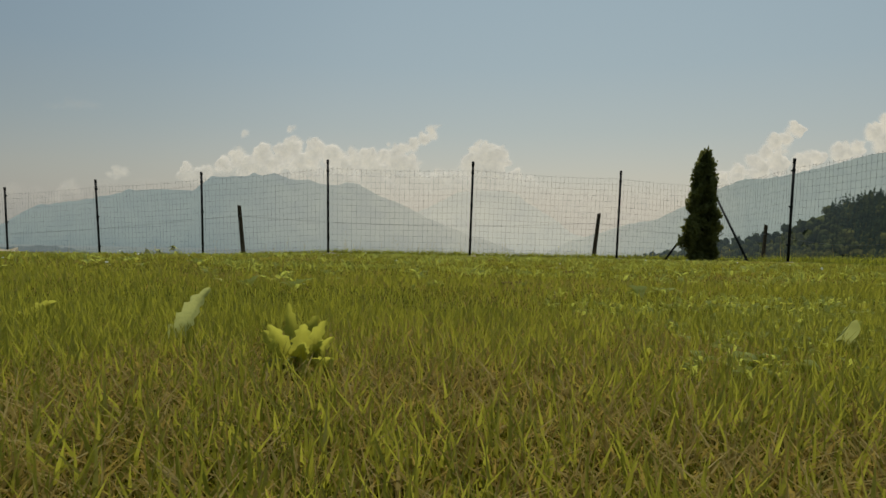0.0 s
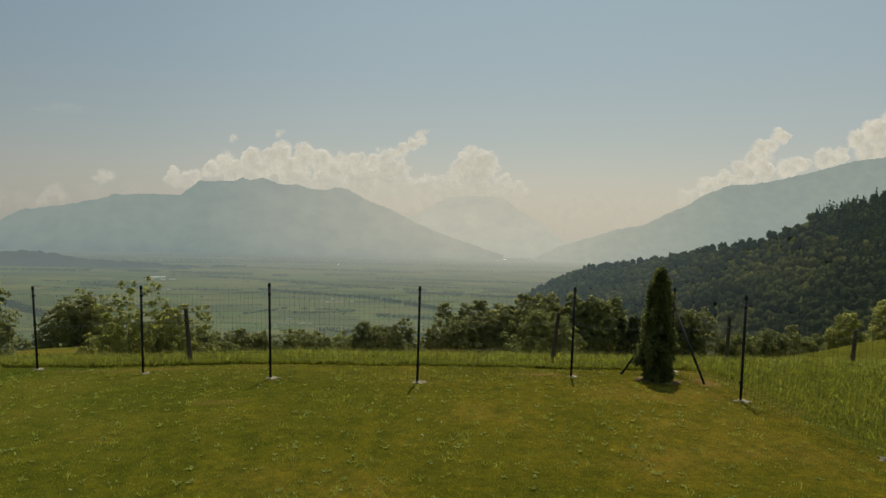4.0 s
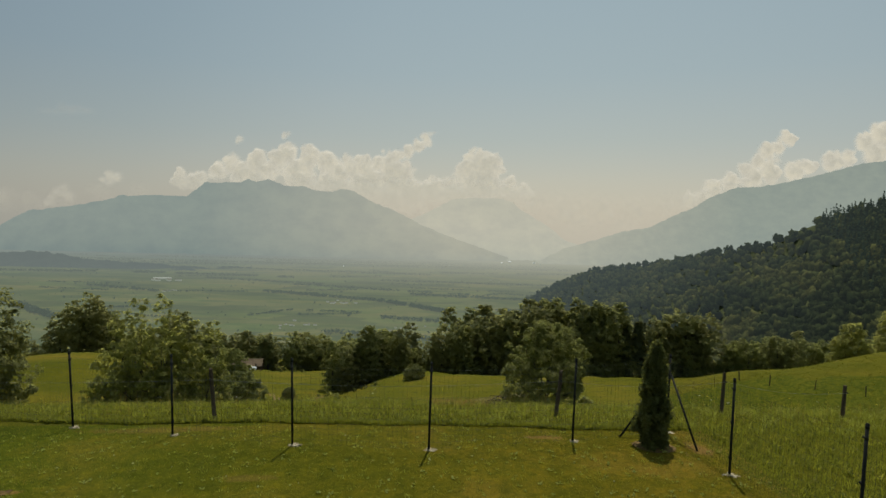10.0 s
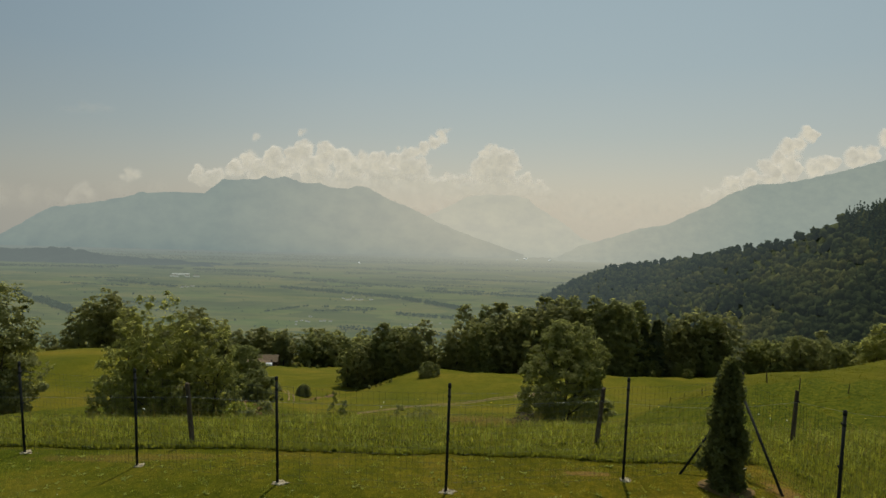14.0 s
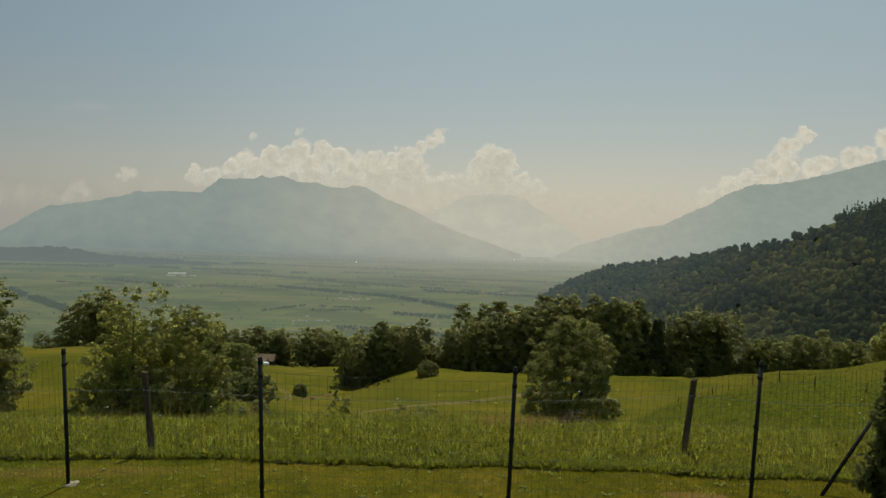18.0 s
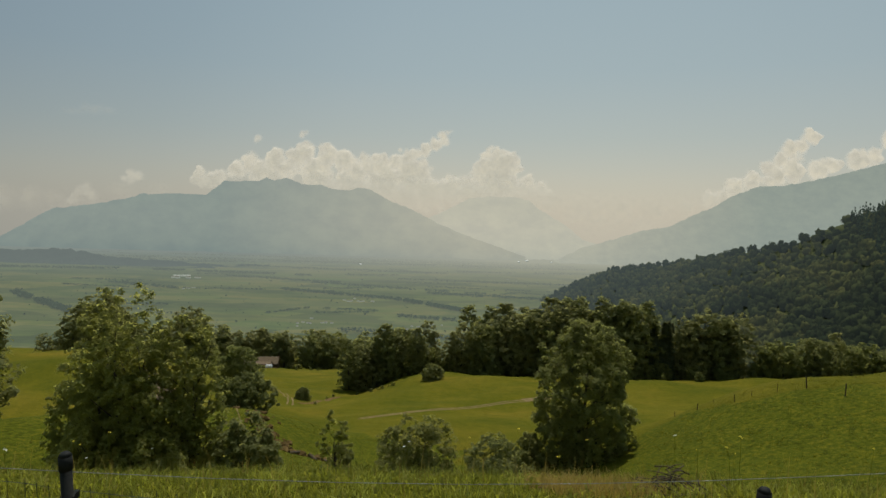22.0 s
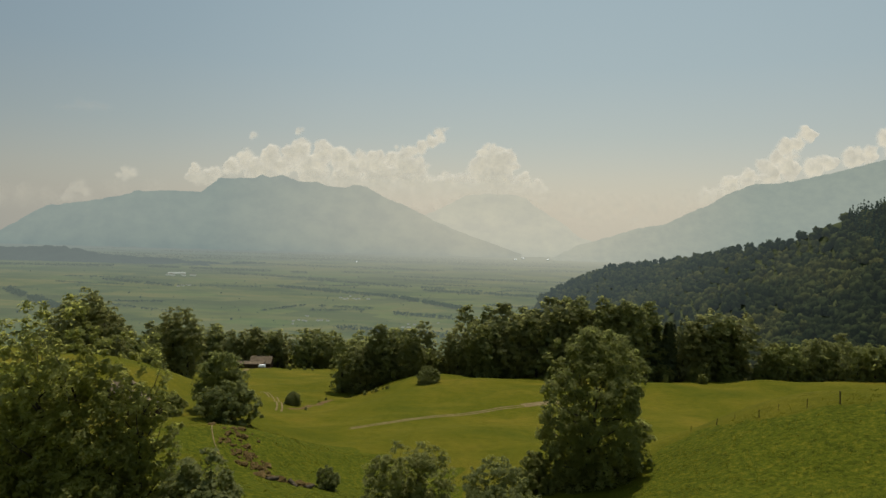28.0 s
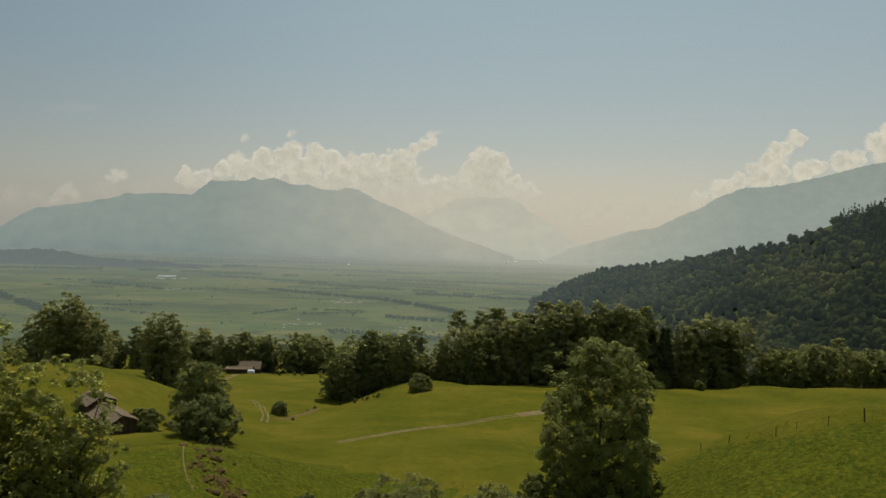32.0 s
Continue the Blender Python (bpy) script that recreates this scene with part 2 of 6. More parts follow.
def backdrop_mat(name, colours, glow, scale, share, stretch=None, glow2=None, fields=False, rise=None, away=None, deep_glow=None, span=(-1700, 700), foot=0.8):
    """Far distance: a diffuse surface mixed with emission that paints in the pale haze."""
    m, nd, lk = mat(name)
    n = noise_node(nd, lk, scale, 6, 0.6, stretch=stretch)
    r = ramp(nd, lk, n.outputs[0], colours)
    d = nd.new("ShaderNodeBsdfDiffuse")
    lk.new(r.outputs[0], d.inputs[0])
    if fields:                                      # long plots, each of its own crop
        tc = nd.new("ShaderNodeTexCoord")
        mp = nd.new("ShaderNodeMapping")
        mp.inputs["Scale"].default_value, mp.inputs["Rotation"].default_value = (0.0034, 0.0105, 1), (0, 0, 0.22)
        vo = nd.new("ShaderNodeTexVoronoi")
        vo.distance = "CHEBYCHEV"
        vo.inputs["Scale"].default_value = 1.0
        lk.new(tc.outputs["Object"], mp.inputs[0])
        lk.new(mp.outputs[0], vo.inputs["Vector"])
        sep = nd.new("ShaderNodeSeparateColor")
        lk.new(vo.outputs["Color"], sep.inputs[0])
        crop = ramp(nd, lk, sep.outputs[0], [(0.0, (0.5, 0.6, 0.5)), (0.35, (0.85, 0.95, 0.8)), (0.6, (1.1, 1.1, 0.9)), (0.8, (1.5, 1.3, 1.0)), (1.0, (0.9, 1.15, 0.8))])
        lk.new(mixc(nd, lk, 1.0, r.outputs[0], crop.outputs[0], "MULTIPLY"), d.inputs[0])
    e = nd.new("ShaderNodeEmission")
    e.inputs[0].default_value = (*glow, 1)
    if glow2:                                       # painted haze: emission brightens towards the sun's side of the valley
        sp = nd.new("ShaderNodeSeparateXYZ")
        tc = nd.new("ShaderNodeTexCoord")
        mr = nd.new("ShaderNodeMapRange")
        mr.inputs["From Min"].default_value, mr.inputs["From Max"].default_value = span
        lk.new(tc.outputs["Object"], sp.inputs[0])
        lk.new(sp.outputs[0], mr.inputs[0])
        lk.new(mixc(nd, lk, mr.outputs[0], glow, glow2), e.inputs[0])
    if rise:                                        # haze painted by height: emission dimmer at the foot, fullest midway
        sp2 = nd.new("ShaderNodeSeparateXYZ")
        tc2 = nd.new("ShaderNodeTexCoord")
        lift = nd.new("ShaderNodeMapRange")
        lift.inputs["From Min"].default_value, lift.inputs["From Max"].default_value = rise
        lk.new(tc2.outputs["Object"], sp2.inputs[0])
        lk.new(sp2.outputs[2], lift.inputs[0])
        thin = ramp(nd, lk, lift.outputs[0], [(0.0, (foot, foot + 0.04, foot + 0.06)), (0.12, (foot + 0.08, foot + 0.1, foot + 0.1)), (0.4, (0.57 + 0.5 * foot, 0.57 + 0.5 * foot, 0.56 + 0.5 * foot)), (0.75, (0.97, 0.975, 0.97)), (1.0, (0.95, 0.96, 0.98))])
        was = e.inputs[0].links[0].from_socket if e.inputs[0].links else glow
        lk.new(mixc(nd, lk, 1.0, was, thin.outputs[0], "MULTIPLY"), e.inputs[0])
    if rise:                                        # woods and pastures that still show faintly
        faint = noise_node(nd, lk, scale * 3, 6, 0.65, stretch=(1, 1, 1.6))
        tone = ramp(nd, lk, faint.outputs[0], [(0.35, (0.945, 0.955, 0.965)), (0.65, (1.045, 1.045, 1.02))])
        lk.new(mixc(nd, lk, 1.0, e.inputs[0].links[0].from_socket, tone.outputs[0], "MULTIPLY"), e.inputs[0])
    mx = nd.new("ShaderNodeMixShader")
    mx.inputs[0].default_value = share
    if away:                                        # painted haze: a larger emission share for what lies further off
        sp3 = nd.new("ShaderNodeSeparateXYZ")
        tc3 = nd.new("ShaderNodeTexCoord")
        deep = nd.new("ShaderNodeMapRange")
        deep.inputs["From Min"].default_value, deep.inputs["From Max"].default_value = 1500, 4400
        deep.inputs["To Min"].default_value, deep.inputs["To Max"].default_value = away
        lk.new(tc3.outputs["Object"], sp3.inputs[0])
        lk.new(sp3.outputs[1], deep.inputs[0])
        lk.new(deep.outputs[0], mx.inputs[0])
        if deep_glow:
            # haze colour painted over the far end, warmer towards the sun's side
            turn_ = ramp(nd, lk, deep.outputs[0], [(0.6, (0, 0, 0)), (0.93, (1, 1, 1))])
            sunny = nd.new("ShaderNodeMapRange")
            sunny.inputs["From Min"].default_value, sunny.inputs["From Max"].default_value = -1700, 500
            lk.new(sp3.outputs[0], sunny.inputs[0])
            painted_haze = mixc(nd, lk, sunny.outputs[0], deep_glow, (0.335, 0.342, 0.285))
            lk.new(mixc(nd, lk, turn_.outputs[0], e.inputs[0].links[0].from_socket if e.inputs[0].links else glow, painted_haze), e.inputs[0])
    lk.new(d.outputs[0], mx.inputs[1])
    lk.new(e.outputs[0], mx.inputs[2])
    finish(nd, lk, mx.outputs[0])
    return m


M_GROUND, M_LAWN = ground_mat(), lawn_mat()
M_BLADE = leaf_mat("grass_blades", (0.106, 0.117, 0.014), (0.164, 0.166, 0.021), (0.254, 0.228, 0.064), (0.392, 0.376, 0.037), 0.5, 0.2)
M_STRAW = leaf_mat("dry_blades", (0.19, 0.135, 0.03), (0.27, 0.2, 0.05), (0.38, 0.3, 0.11), (0.4, 0.29, 0.06), 0.48, 0.1)
M_PASTURE = leaf_mat("pasture_blades", (0.07, 0.082, 0.008), (0.09, 0.1, 0.011), (0.125, 0.115, 0.018), (0.2, 0.19, 0.02), 0.42, 0.1)
M_TALL = leaf_mat("tall_grass", (0.072, 0.090, 0.011), (0.112, 0.128, 0.016), (0.176, 0.171, 0.041), (0.324, 0.329, 0.030), 0.52, 0.15)
M_SHOOT = leaf_mat("bright_shoots", (0.15, 0.175, 0.03), (0.215, 0.24, 0.055), (0.3, 0.32, 0.1), (0.5, 0.52, 0.08), 0.55, 0.15)
M_LEAF = leaf_mat("broad_leaves", (0.090, 0.097, 0.031), (0.116, 0.124, 0.039), (0.155, 0.160, 0.056), (0.380, 0.392, 0.106), 0.53)
M_LEAF_PALE = leaf_mat("pale_leaves", (0.097, 0.106, 0.036), (0.128, 0.138, 0.047), (0.172, 0.18, 0.068), (0.35, 0.35, 0.098), 0.53)
M_WOOD_LEAF = leaf_mat("wood_leaves", (0.108, 0.114, 0.041), (0.131, 0.140, 0.047), (0.162, 0.168, 0.060), (0.360, 0.360, 0.106), 0.53)
M_WOOD_DARK = leaf_mat("dark_wood_leaves", (0.118, 0.121, 0.048), (0.142, 0.146, 0.057), (0.170, 0.174, 0.069), (0.377, 0.370, 0.121), 0.54)
M_NEEDLE = leaf_mat("needles", (0.055, 0.068, 0.036), (0.078, 0.092, 0.046), (0.105, 0.118, 0.058), (0.19, 0.2, 0.08), 0.45)
M_ORCHARD = leaf_mat("fruit_tree_leaves", (0.098, 0.108, 0.033), (0.143, 0.151, 0.048), (0.223, 0.218, 0.074), (0.515, 0.504, 0.123), 0.58)
M_THUJA = leaf_mat("thuja_sprays", (0.055, 0.064, 0.022), (0.08, 0.09, 0.028), (0.115, 0.122, 0.042), (0.2, 0.205, 0.05), 0.45)


def distant_leaf_mat(name, dark, mid, light, painted_haze=(0.02, 0.42)):
    """Woods on the hillside across the ravine: each tree of its own tone, with haze painted as emission, stronger
    further off.
    """
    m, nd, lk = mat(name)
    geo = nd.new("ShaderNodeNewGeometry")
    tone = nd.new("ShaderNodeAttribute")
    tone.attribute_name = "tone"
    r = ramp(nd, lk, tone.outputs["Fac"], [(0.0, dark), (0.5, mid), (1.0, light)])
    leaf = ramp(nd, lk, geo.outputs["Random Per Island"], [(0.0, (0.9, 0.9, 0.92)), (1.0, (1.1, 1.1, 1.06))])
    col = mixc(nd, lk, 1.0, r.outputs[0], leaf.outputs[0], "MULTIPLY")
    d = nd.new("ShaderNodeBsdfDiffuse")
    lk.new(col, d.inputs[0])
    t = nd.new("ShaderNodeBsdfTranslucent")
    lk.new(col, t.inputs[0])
    # bluish emission that paints haze over the trees
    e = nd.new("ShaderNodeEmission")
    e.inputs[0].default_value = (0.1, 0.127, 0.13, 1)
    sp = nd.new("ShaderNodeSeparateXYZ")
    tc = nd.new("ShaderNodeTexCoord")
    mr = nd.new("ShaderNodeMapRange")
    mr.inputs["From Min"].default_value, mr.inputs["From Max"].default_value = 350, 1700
    mr.inputs["To Min"].default_value, mr.inputs["To Max"].default_value = painted_haze
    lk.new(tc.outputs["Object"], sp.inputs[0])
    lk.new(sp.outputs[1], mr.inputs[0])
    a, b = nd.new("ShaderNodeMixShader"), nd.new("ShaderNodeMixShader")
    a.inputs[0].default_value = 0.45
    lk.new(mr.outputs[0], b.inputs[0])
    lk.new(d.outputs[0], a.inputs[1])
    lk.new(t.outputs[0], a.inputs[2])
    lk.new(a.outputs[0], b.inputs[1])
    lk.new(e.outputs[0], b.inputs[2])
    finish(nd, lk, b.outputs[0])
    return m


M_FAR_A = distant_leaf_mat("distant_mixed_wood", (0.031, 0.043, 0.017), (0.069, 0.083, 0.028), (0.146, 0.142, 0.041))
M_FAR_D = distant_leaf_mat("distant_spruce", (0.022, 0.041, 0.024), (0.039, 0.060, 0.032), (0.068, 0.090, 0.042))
M_FOREST_FLOOR = two_scale("forest_floor", (0.036, 0.045, 0.016), (0.05, 0.06, 0.02), (0.066, 0.076, 0.027), 0.05, 0.95, bump=0.6, dist=0.5)
M_BARK = two_scale("bark", (0.03, 0.024, 0.018), (0.07, 0.055, 0.04), (0.13, 0.11, 0.085), 1.5, 0.95, stretch=(1, 1, 0.25), bump=0.8, dist=0.05)
M_POST = two_scale("dark_coated_steel", (0.008, 0.01, 0.009), (0.012, 0.013, 0.011), (0.022, 0.022, 0.019), 6.0, 0.7, fine=12, bump=0.1)
M_WIRE = two_scale("coated_wire", (0.02, 0.028, 0.022), (0.03, 0.04, 0.032), (0.06, 0.07, 0.06), 4.0, 0.5, bump=0.05)
M_CONCRETE = two_scale("pale_concrete", (0.2, 0.16, 0.09), (0.34, 0.285, 0.185), (0.5, 0.43, 0.3), 9.0, 0.95, bump=0.6)
M_OLDWOOD = two_scale("weathered_wood", (0.04, 0.03, 0.018), (0.075, 0.057, 0.036), (0.14, 0.108, 0.072), 3.0, 0.95, stretch=(4, 4, 0.5), bump=0.6)
M_TAPE = two_scale("pale_cord", (0.16, 0.16, 0.14), (0.24, 0.24, 0.21), (0.34, 0.34, 0.3), 8.0, 0.7)
M_EARTH = two_scale("bare_earth", (0.075, 0.045, 0.014), (0.12, 0.076, 0.026), (0.18, 0.12, 0.045), 3.0, 0.95, bump=0.4)
M_GRAVEL = two_scale("gravel_track", (0.125, 0.087, 0.033), (0.165, 0.12, 0.052), (0.215, 0.16, 0.082), 0.8, 0.95, bump=0.6)
M_ROCK = two_scale("rock", (0.045, 0.028, 0.008), (0.09, 0.058, 0.017), (0.19, 0.125, 0.045), 1.6, 0.98, bump=0.4, dist=0.03)
M_ROOF = two_scale("weathered_shingles", (0.105, 0.072, 0.042), (0.165, 0.12, 0.075), (0.225, 0.172, 0.115), 0.9, 0.95, fine=10, stretch=(1, 5, 5))
M_BARNWOOD = two_scale("dark_boards", (0.035, 0.022, 0.012), (0.065, 0.043, 0.024), (0.11, 0.078, 0.046), 0.8, 0.9, stretch=(5, 5, 0.4))
M_WHITE = two_scale("white_paint", (0.66, 0.66, 0.64), (0.76, 0.76, 0.74), (0.84, 0.84, 0.82), 1.0, 0.6)
# valley, low hill and mountains carry their haze as emission
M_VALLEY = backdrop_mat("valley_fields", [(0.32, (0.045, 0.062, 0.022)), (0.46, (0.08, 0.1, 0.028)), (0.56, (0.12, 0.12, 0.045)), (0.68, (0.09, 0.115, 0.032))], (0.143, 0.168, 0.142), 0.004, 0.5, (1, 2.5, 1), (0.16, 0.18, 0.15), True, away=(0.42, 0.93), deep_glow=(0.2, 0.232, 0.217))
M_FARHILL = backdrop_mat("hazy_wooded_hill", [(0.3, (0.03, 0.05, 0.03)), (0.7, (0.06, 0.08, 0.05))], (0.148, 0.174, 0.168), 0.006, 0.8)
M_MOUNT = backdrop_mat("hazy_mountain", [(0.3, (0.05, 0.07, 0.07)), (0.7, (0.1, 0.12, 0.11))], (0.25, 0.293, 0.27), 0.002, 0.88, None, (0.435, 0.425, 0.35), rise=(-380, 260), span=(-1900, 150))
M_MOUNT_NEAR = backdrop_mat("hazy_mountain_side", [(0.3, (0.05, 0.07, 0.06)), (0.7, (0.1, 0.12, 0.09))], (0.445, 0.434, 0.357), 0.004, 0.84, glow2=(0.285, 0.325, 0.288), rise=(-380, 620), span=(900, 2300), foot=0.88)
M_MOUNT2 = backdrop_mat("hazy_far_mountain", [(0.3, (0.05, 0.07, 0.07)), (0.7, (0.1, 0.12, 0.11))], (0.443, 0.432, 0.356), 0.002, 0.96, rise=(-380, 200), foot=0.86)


# ---- mesh helpers ----
def mesh_from(name, verts, faces, material, smooth=False):
    """A mesh from an (n,3) array and an (m,k) array of corners."""
    me = bpy.data.meshes.new(name)
    verts, faces = np.asarray(verts, np.float32), np.asarray(faces, np.int32)
    k = faces.shape[1]
    me.vertices.add(len(verts))
    me.vertices.foreach_set("co", verts.ravel())
    me.loops.add(faces.size)
    me.loops.foreach_set("vertex_index", faces.ravel())
    me.polygons.add(len(faces))
    me.polygons.foreach_set("loop_start", np.arange(0, faces.size, k, dtype=np.int32))
    me.polygons.foreach_set("use_smooth", np.full(len(faces), smooth))
    me.update(calc_edges=True)
    me.materials.append(material)
    return me


def bm_mesh(name, bm, material, smooth=False):
    me = bpy.data.meshes.new(name)
    bmesh.ops.recalc_face_normals(bm, faces=bm.faces)
    bm.to_mesh(me)
    bm.free()
    for f in me.polygons:
        f.use_smooth = smooth
    me.materials.append(material)
    return me


def part(name, bm, material, parent, label="", smooth=False):
    """One mesh object under a thing or under a part."""
    ob = new(name, bm if isinstance(bm, bpy.types.Mesh) else bm_mesh(name, bm, material, smooth))
    ob.parent = parent
    if label:
        ob["label"] = label
    return ob


def box(bm, size, at=(0, 0, 0), bevel=0.0, turn=None):
    r = bmesh.ops.create_cube(bm, size=1.0)
    vs = r["verts"]
    bmesh.ops.scale(bm, vec=size, verts=vs)
    if bevel:
        es = list({e for v in vs for e in v.link_edges})
        out = bmesh.ops.bevel(bm, geom=es, offset=bevel, segments=1, affect="EDGES")
        vs = list({v for f in out["faces"] for v in f.verts} | {v for v in vs if v.is_valid})
    if turn is not None:
        bmesh.ops.rotate(bm, cent=(0, 0, 0), matrix=turn, verts=vs)
    bmesh.ops.translate(bm, vec=at, verts=vs)
    return vs


def tube_arrays(points, radii, sides=6):
    """A closed tapered tube through points: verts and triangles."""
    points = [Vector(p) for p in points]
    V, F = [], []
    for i, p in enumerate(points):
        d = (points[min(i + 1, len(points) - 1)] - points[max(i - 1, 0)]).normalized()
        a = d.orthogonal().normalized()
        b = d.cross(a)
        for k in range(sides):
            w = 2 * math.pi * k / sides
            V.append(p + (a * math.cos(w) + b * math.sin(w)) * radii[i])
    n = len(points)
    for i in range(n - 1):
        for k in range(sides):
            q, r = i * sides + k, i * sides + (k + 1) % sides
            F += [(q, r, r + sides), (q, r + sides, q + sides)]
    for base, flip in ((0, True), ((n - 1) * sides, False)):
        for k in range(1, sides - 1):
            t = (base, base + k, base + k + 1)
            F.append(t[::-1] if flip else t)
    return np.array([tuple(v) for v in V]), np.array(F)


def join_arrays(parts):
    V, F, n = [], [], 0
    for v, f in parts:
        V.append(v)
        F.append(f + n)
        n += len(v)
    return np.concatenate(V), np.concatenate(F)


def leaf_arrays(rng, centres, size, spread=0.5, lift=0.3, aspect=1.7, out=None, wild=0.55):
    """A small pointed four-cornered leaf at each centre, turned at random, its face rather upward."""
    n = len(centres)
    nrm = rng.normal(size=(n, 3))
    if out is None:
        nrm[:, 2] = np.abs(nrm[:, 2]) + lift
    else:                                           # faces turned away from the middle of their bough
        nrm = nrm * wild + out / (np.linalg.norm(out, axis=1)[:, None] + 1e-6) + (0, 0, lift)
    nrm /= np.linalg.norm(nrm, axis=1)[:, None]
    a = np.cross(nrm, rng.normal(size=(n, 3)))
    a /= np.linalg.norm(a, axis=1)[:, None] + 1e-9
    b = np.cross(nrm, a)
    s = (size * (1 + spread * (rng.random(n) - 0.5) * 2))[:, None]
    V = np.empty((n, 4, 3))
    V[:, 0] = centres - a * s * 0.5 * aspect
    V[:, 1] = centres + b * s * 0.5 - a * s * 0.08 * aspect + nrm * s * 0.12
    V[:, 2] = centres + a * s * 0.5 * aspect
    V[:, 3] = centres - b * s * 0.5 - a * s * 0.08 * aspect + nrm * s * 0.12
    return V.reshape(-1, 3), np.arange(4 * n).reshape(n, 4)


# ---- the lie of the land ----
PROFILE = [(-200, 12), (-30, 2.2), (0, 0), (9.6, -0.77), (12, -1.0), (14, -1.4), (16, -2.3), (18, -3.4), (24, -6.7), (38, -13.6), (45, -16.8), (65, -25.6), (74, -28.9),
           (85, -30.8), (103, -34.2), (131, -42.5), (158, -47), (190, -51.5), (214, -57), (260, -71), (300, -85), (415, -114), (600, -168), (1000, -290), (1500, -388), (9000, -388)]
PY = np.array([p[0] for p in PROFILE], float)
PZ = np.array([p[1] for p in PROFILE], float)


def gauss(x, y, cx, cy, sx, sy):
    return np.exp(-0.5 * ((x - cx) / sx) ** 2 - 0.5 * ((y - cy) / sy) ** 2)


def step(v):
    v = np.clip(v, 0, 1)
    return v * v * (3 - 2 * v)


def height(x, y):
    """Ground height at x, y (arrays or numbers)."""
    x, y = np.asarray(x, float), np.asarray(y, float)
    w = 0.6 + 0.06 * np.clip(y, 0, 200)
    z = sum(k * np.interp(y + o * w, PY, PZ) for o, k in ((-1, 0.25), (0, 0.5), (1, 0.25)))
    z = z + (13.2 + 0.13 * np.clip(x - 46, 0, 60)) * gauss(np.minimum(x, 46), y, 46, 76, 15, 15) * step((y - 30) / 20)      # knoll with the old fence
    z = z + 3.0 * gauss(x, y, -25, 79, 8, 10)                                           # rocky mound
    z = z + 1.7 * gauss(x, y, -35, 99, 6, 9)                                           # where the round bush stands
    z = z + 5.0 * gauss(x, y, -36, 64, 14, 16)                                          # terrace of the barn
    z = z + 12 * gauss(x, y, -76, 138, 22, 30)                                          # round hill
    z = z + 6 * gauss(x, y, -112, 150, 22, 40)
    z = z - 9 * step((-10 - x) / 28) * gauss(0, y, 0, 200, 1, 42) * step((x + 120) / 40)
    z = z + 3 * gauss(np.minimum(x, 150), y, 150, 214, 35, 40)
    z = z - 0.035 * np.clip(-4 - x, 0, 8) * step((y - 4) / 6)                           # lawn falls to the side
    z = z - 0.05 * np.clip(-2.0 - x, 0, 2.4) * step((y - 4) / 5) * step((40 - y) / 20)
    z = z - 2.6 * gauss(x, y, -22, 41, 7, 5)                                           # hollow under the fruit trees
    far = step((y - 16) / 20)
    z = z + far * (0.5 * np.sin(x * 0.11 + y * 0.07) + 0.35 * np.sin(x * 0.23 - y * 0.17 + 1))
    return z


def hz(x, y):
    return float(height(x, y))


def grid_mesh(name, xs, ys, material, lift=0.0):
    X, Y = np.meshgrid(xs, ys)
    V = np.stack([X, Y, height(X, Y) + lift], -1).reshape(-1, 3)
    nx = len(xs)
    i, j = np.meshgrid(np.arange(nx - 1), np.arange(len(ys) - 1))
    q = (j * nx + i).ravel()
    return mesh_from(name, V, np.stack([q, q + 1, q + nx + 1, q + nx], 1), material, True)


xs = np.unique(np.concatenate([np.linspace(-5000, -300, 30), np.linspace(-300, 300, 91), np.linspace(-120, 120, 81), np.linspace(-30, 30, 91), np.linspace(300, 5000, 30)]))
ys = np.unique(np.concatenate([np.linspace(-200, -12, 12), np.linspace(-12, 24, 91), np.linspace(24, 260, 130), np.linspace(260, 1500, 50), np.linspace(1500, 5000, 12)]))


def rough_zone(x, y):
    """1 where the pasture is rough: on the knoll above the old fence, round the rocky mound, on the steep slope under the garden."""
    wob = 1.5 * np.sin(x * 0.31 + 1) * np.sin(y * 0.27) + 0.8 * np.sin(x * 0.9 - y * 0.7)
    knoll = step((np.interp(x, [14, 21.6, 25, 28, 31, 34.5, 39.4, 50, 110], [60, 76.3, 81, 81.5, 76.8, 73.4, 71.5, 66, 60]) + wob - y) / 2 + 0.5) * step((x - 15) / 3) * step((y - 30) / 5)
    mound = step((1 - ((x + 13 + wob) / 15) ** 2 - ((y - 74 + wob) / 17) ** 2) * 4 + 0.5) * step((x + 27.5 + wob) / 1.5 + 0.5)
    bank_ = step((y - 15) / 2) * step((62 - y) / 6) * (x > -40)
    return np.maximum(np.maximum(knoll, mound), bank_)


ground = tagged(new("ground", grid_mesh("ground", xs, ys, M_GROUND)), "steep green alpine meadow falling to the valley", "meadow", kind="structure")
co = np.empty(len(ground.data.vertices) * 3, np.float32)
ground.data.vertices.foreach_get("co", co)
co = co.reshape(-1, 3)
ground.data.attributes.new("rough", "FLOAT", "POINT").data.foreach_set("value", rough_zone(co[:, 0].astype(float), co[:, 1].astype(float)).astype(np.float32))

lxs = xs[(xs >= -30) & (xs <= 5.6)]
lys = ys[(ys >= -12) & (ys <= 11.3)]
lawn = tagged(new("lawn", grid_mesh("lawn", lxs, lys, M_LAWN, 0.008)), "short mown garden lawn with dry patches and clover", "lawn", kind="structure")


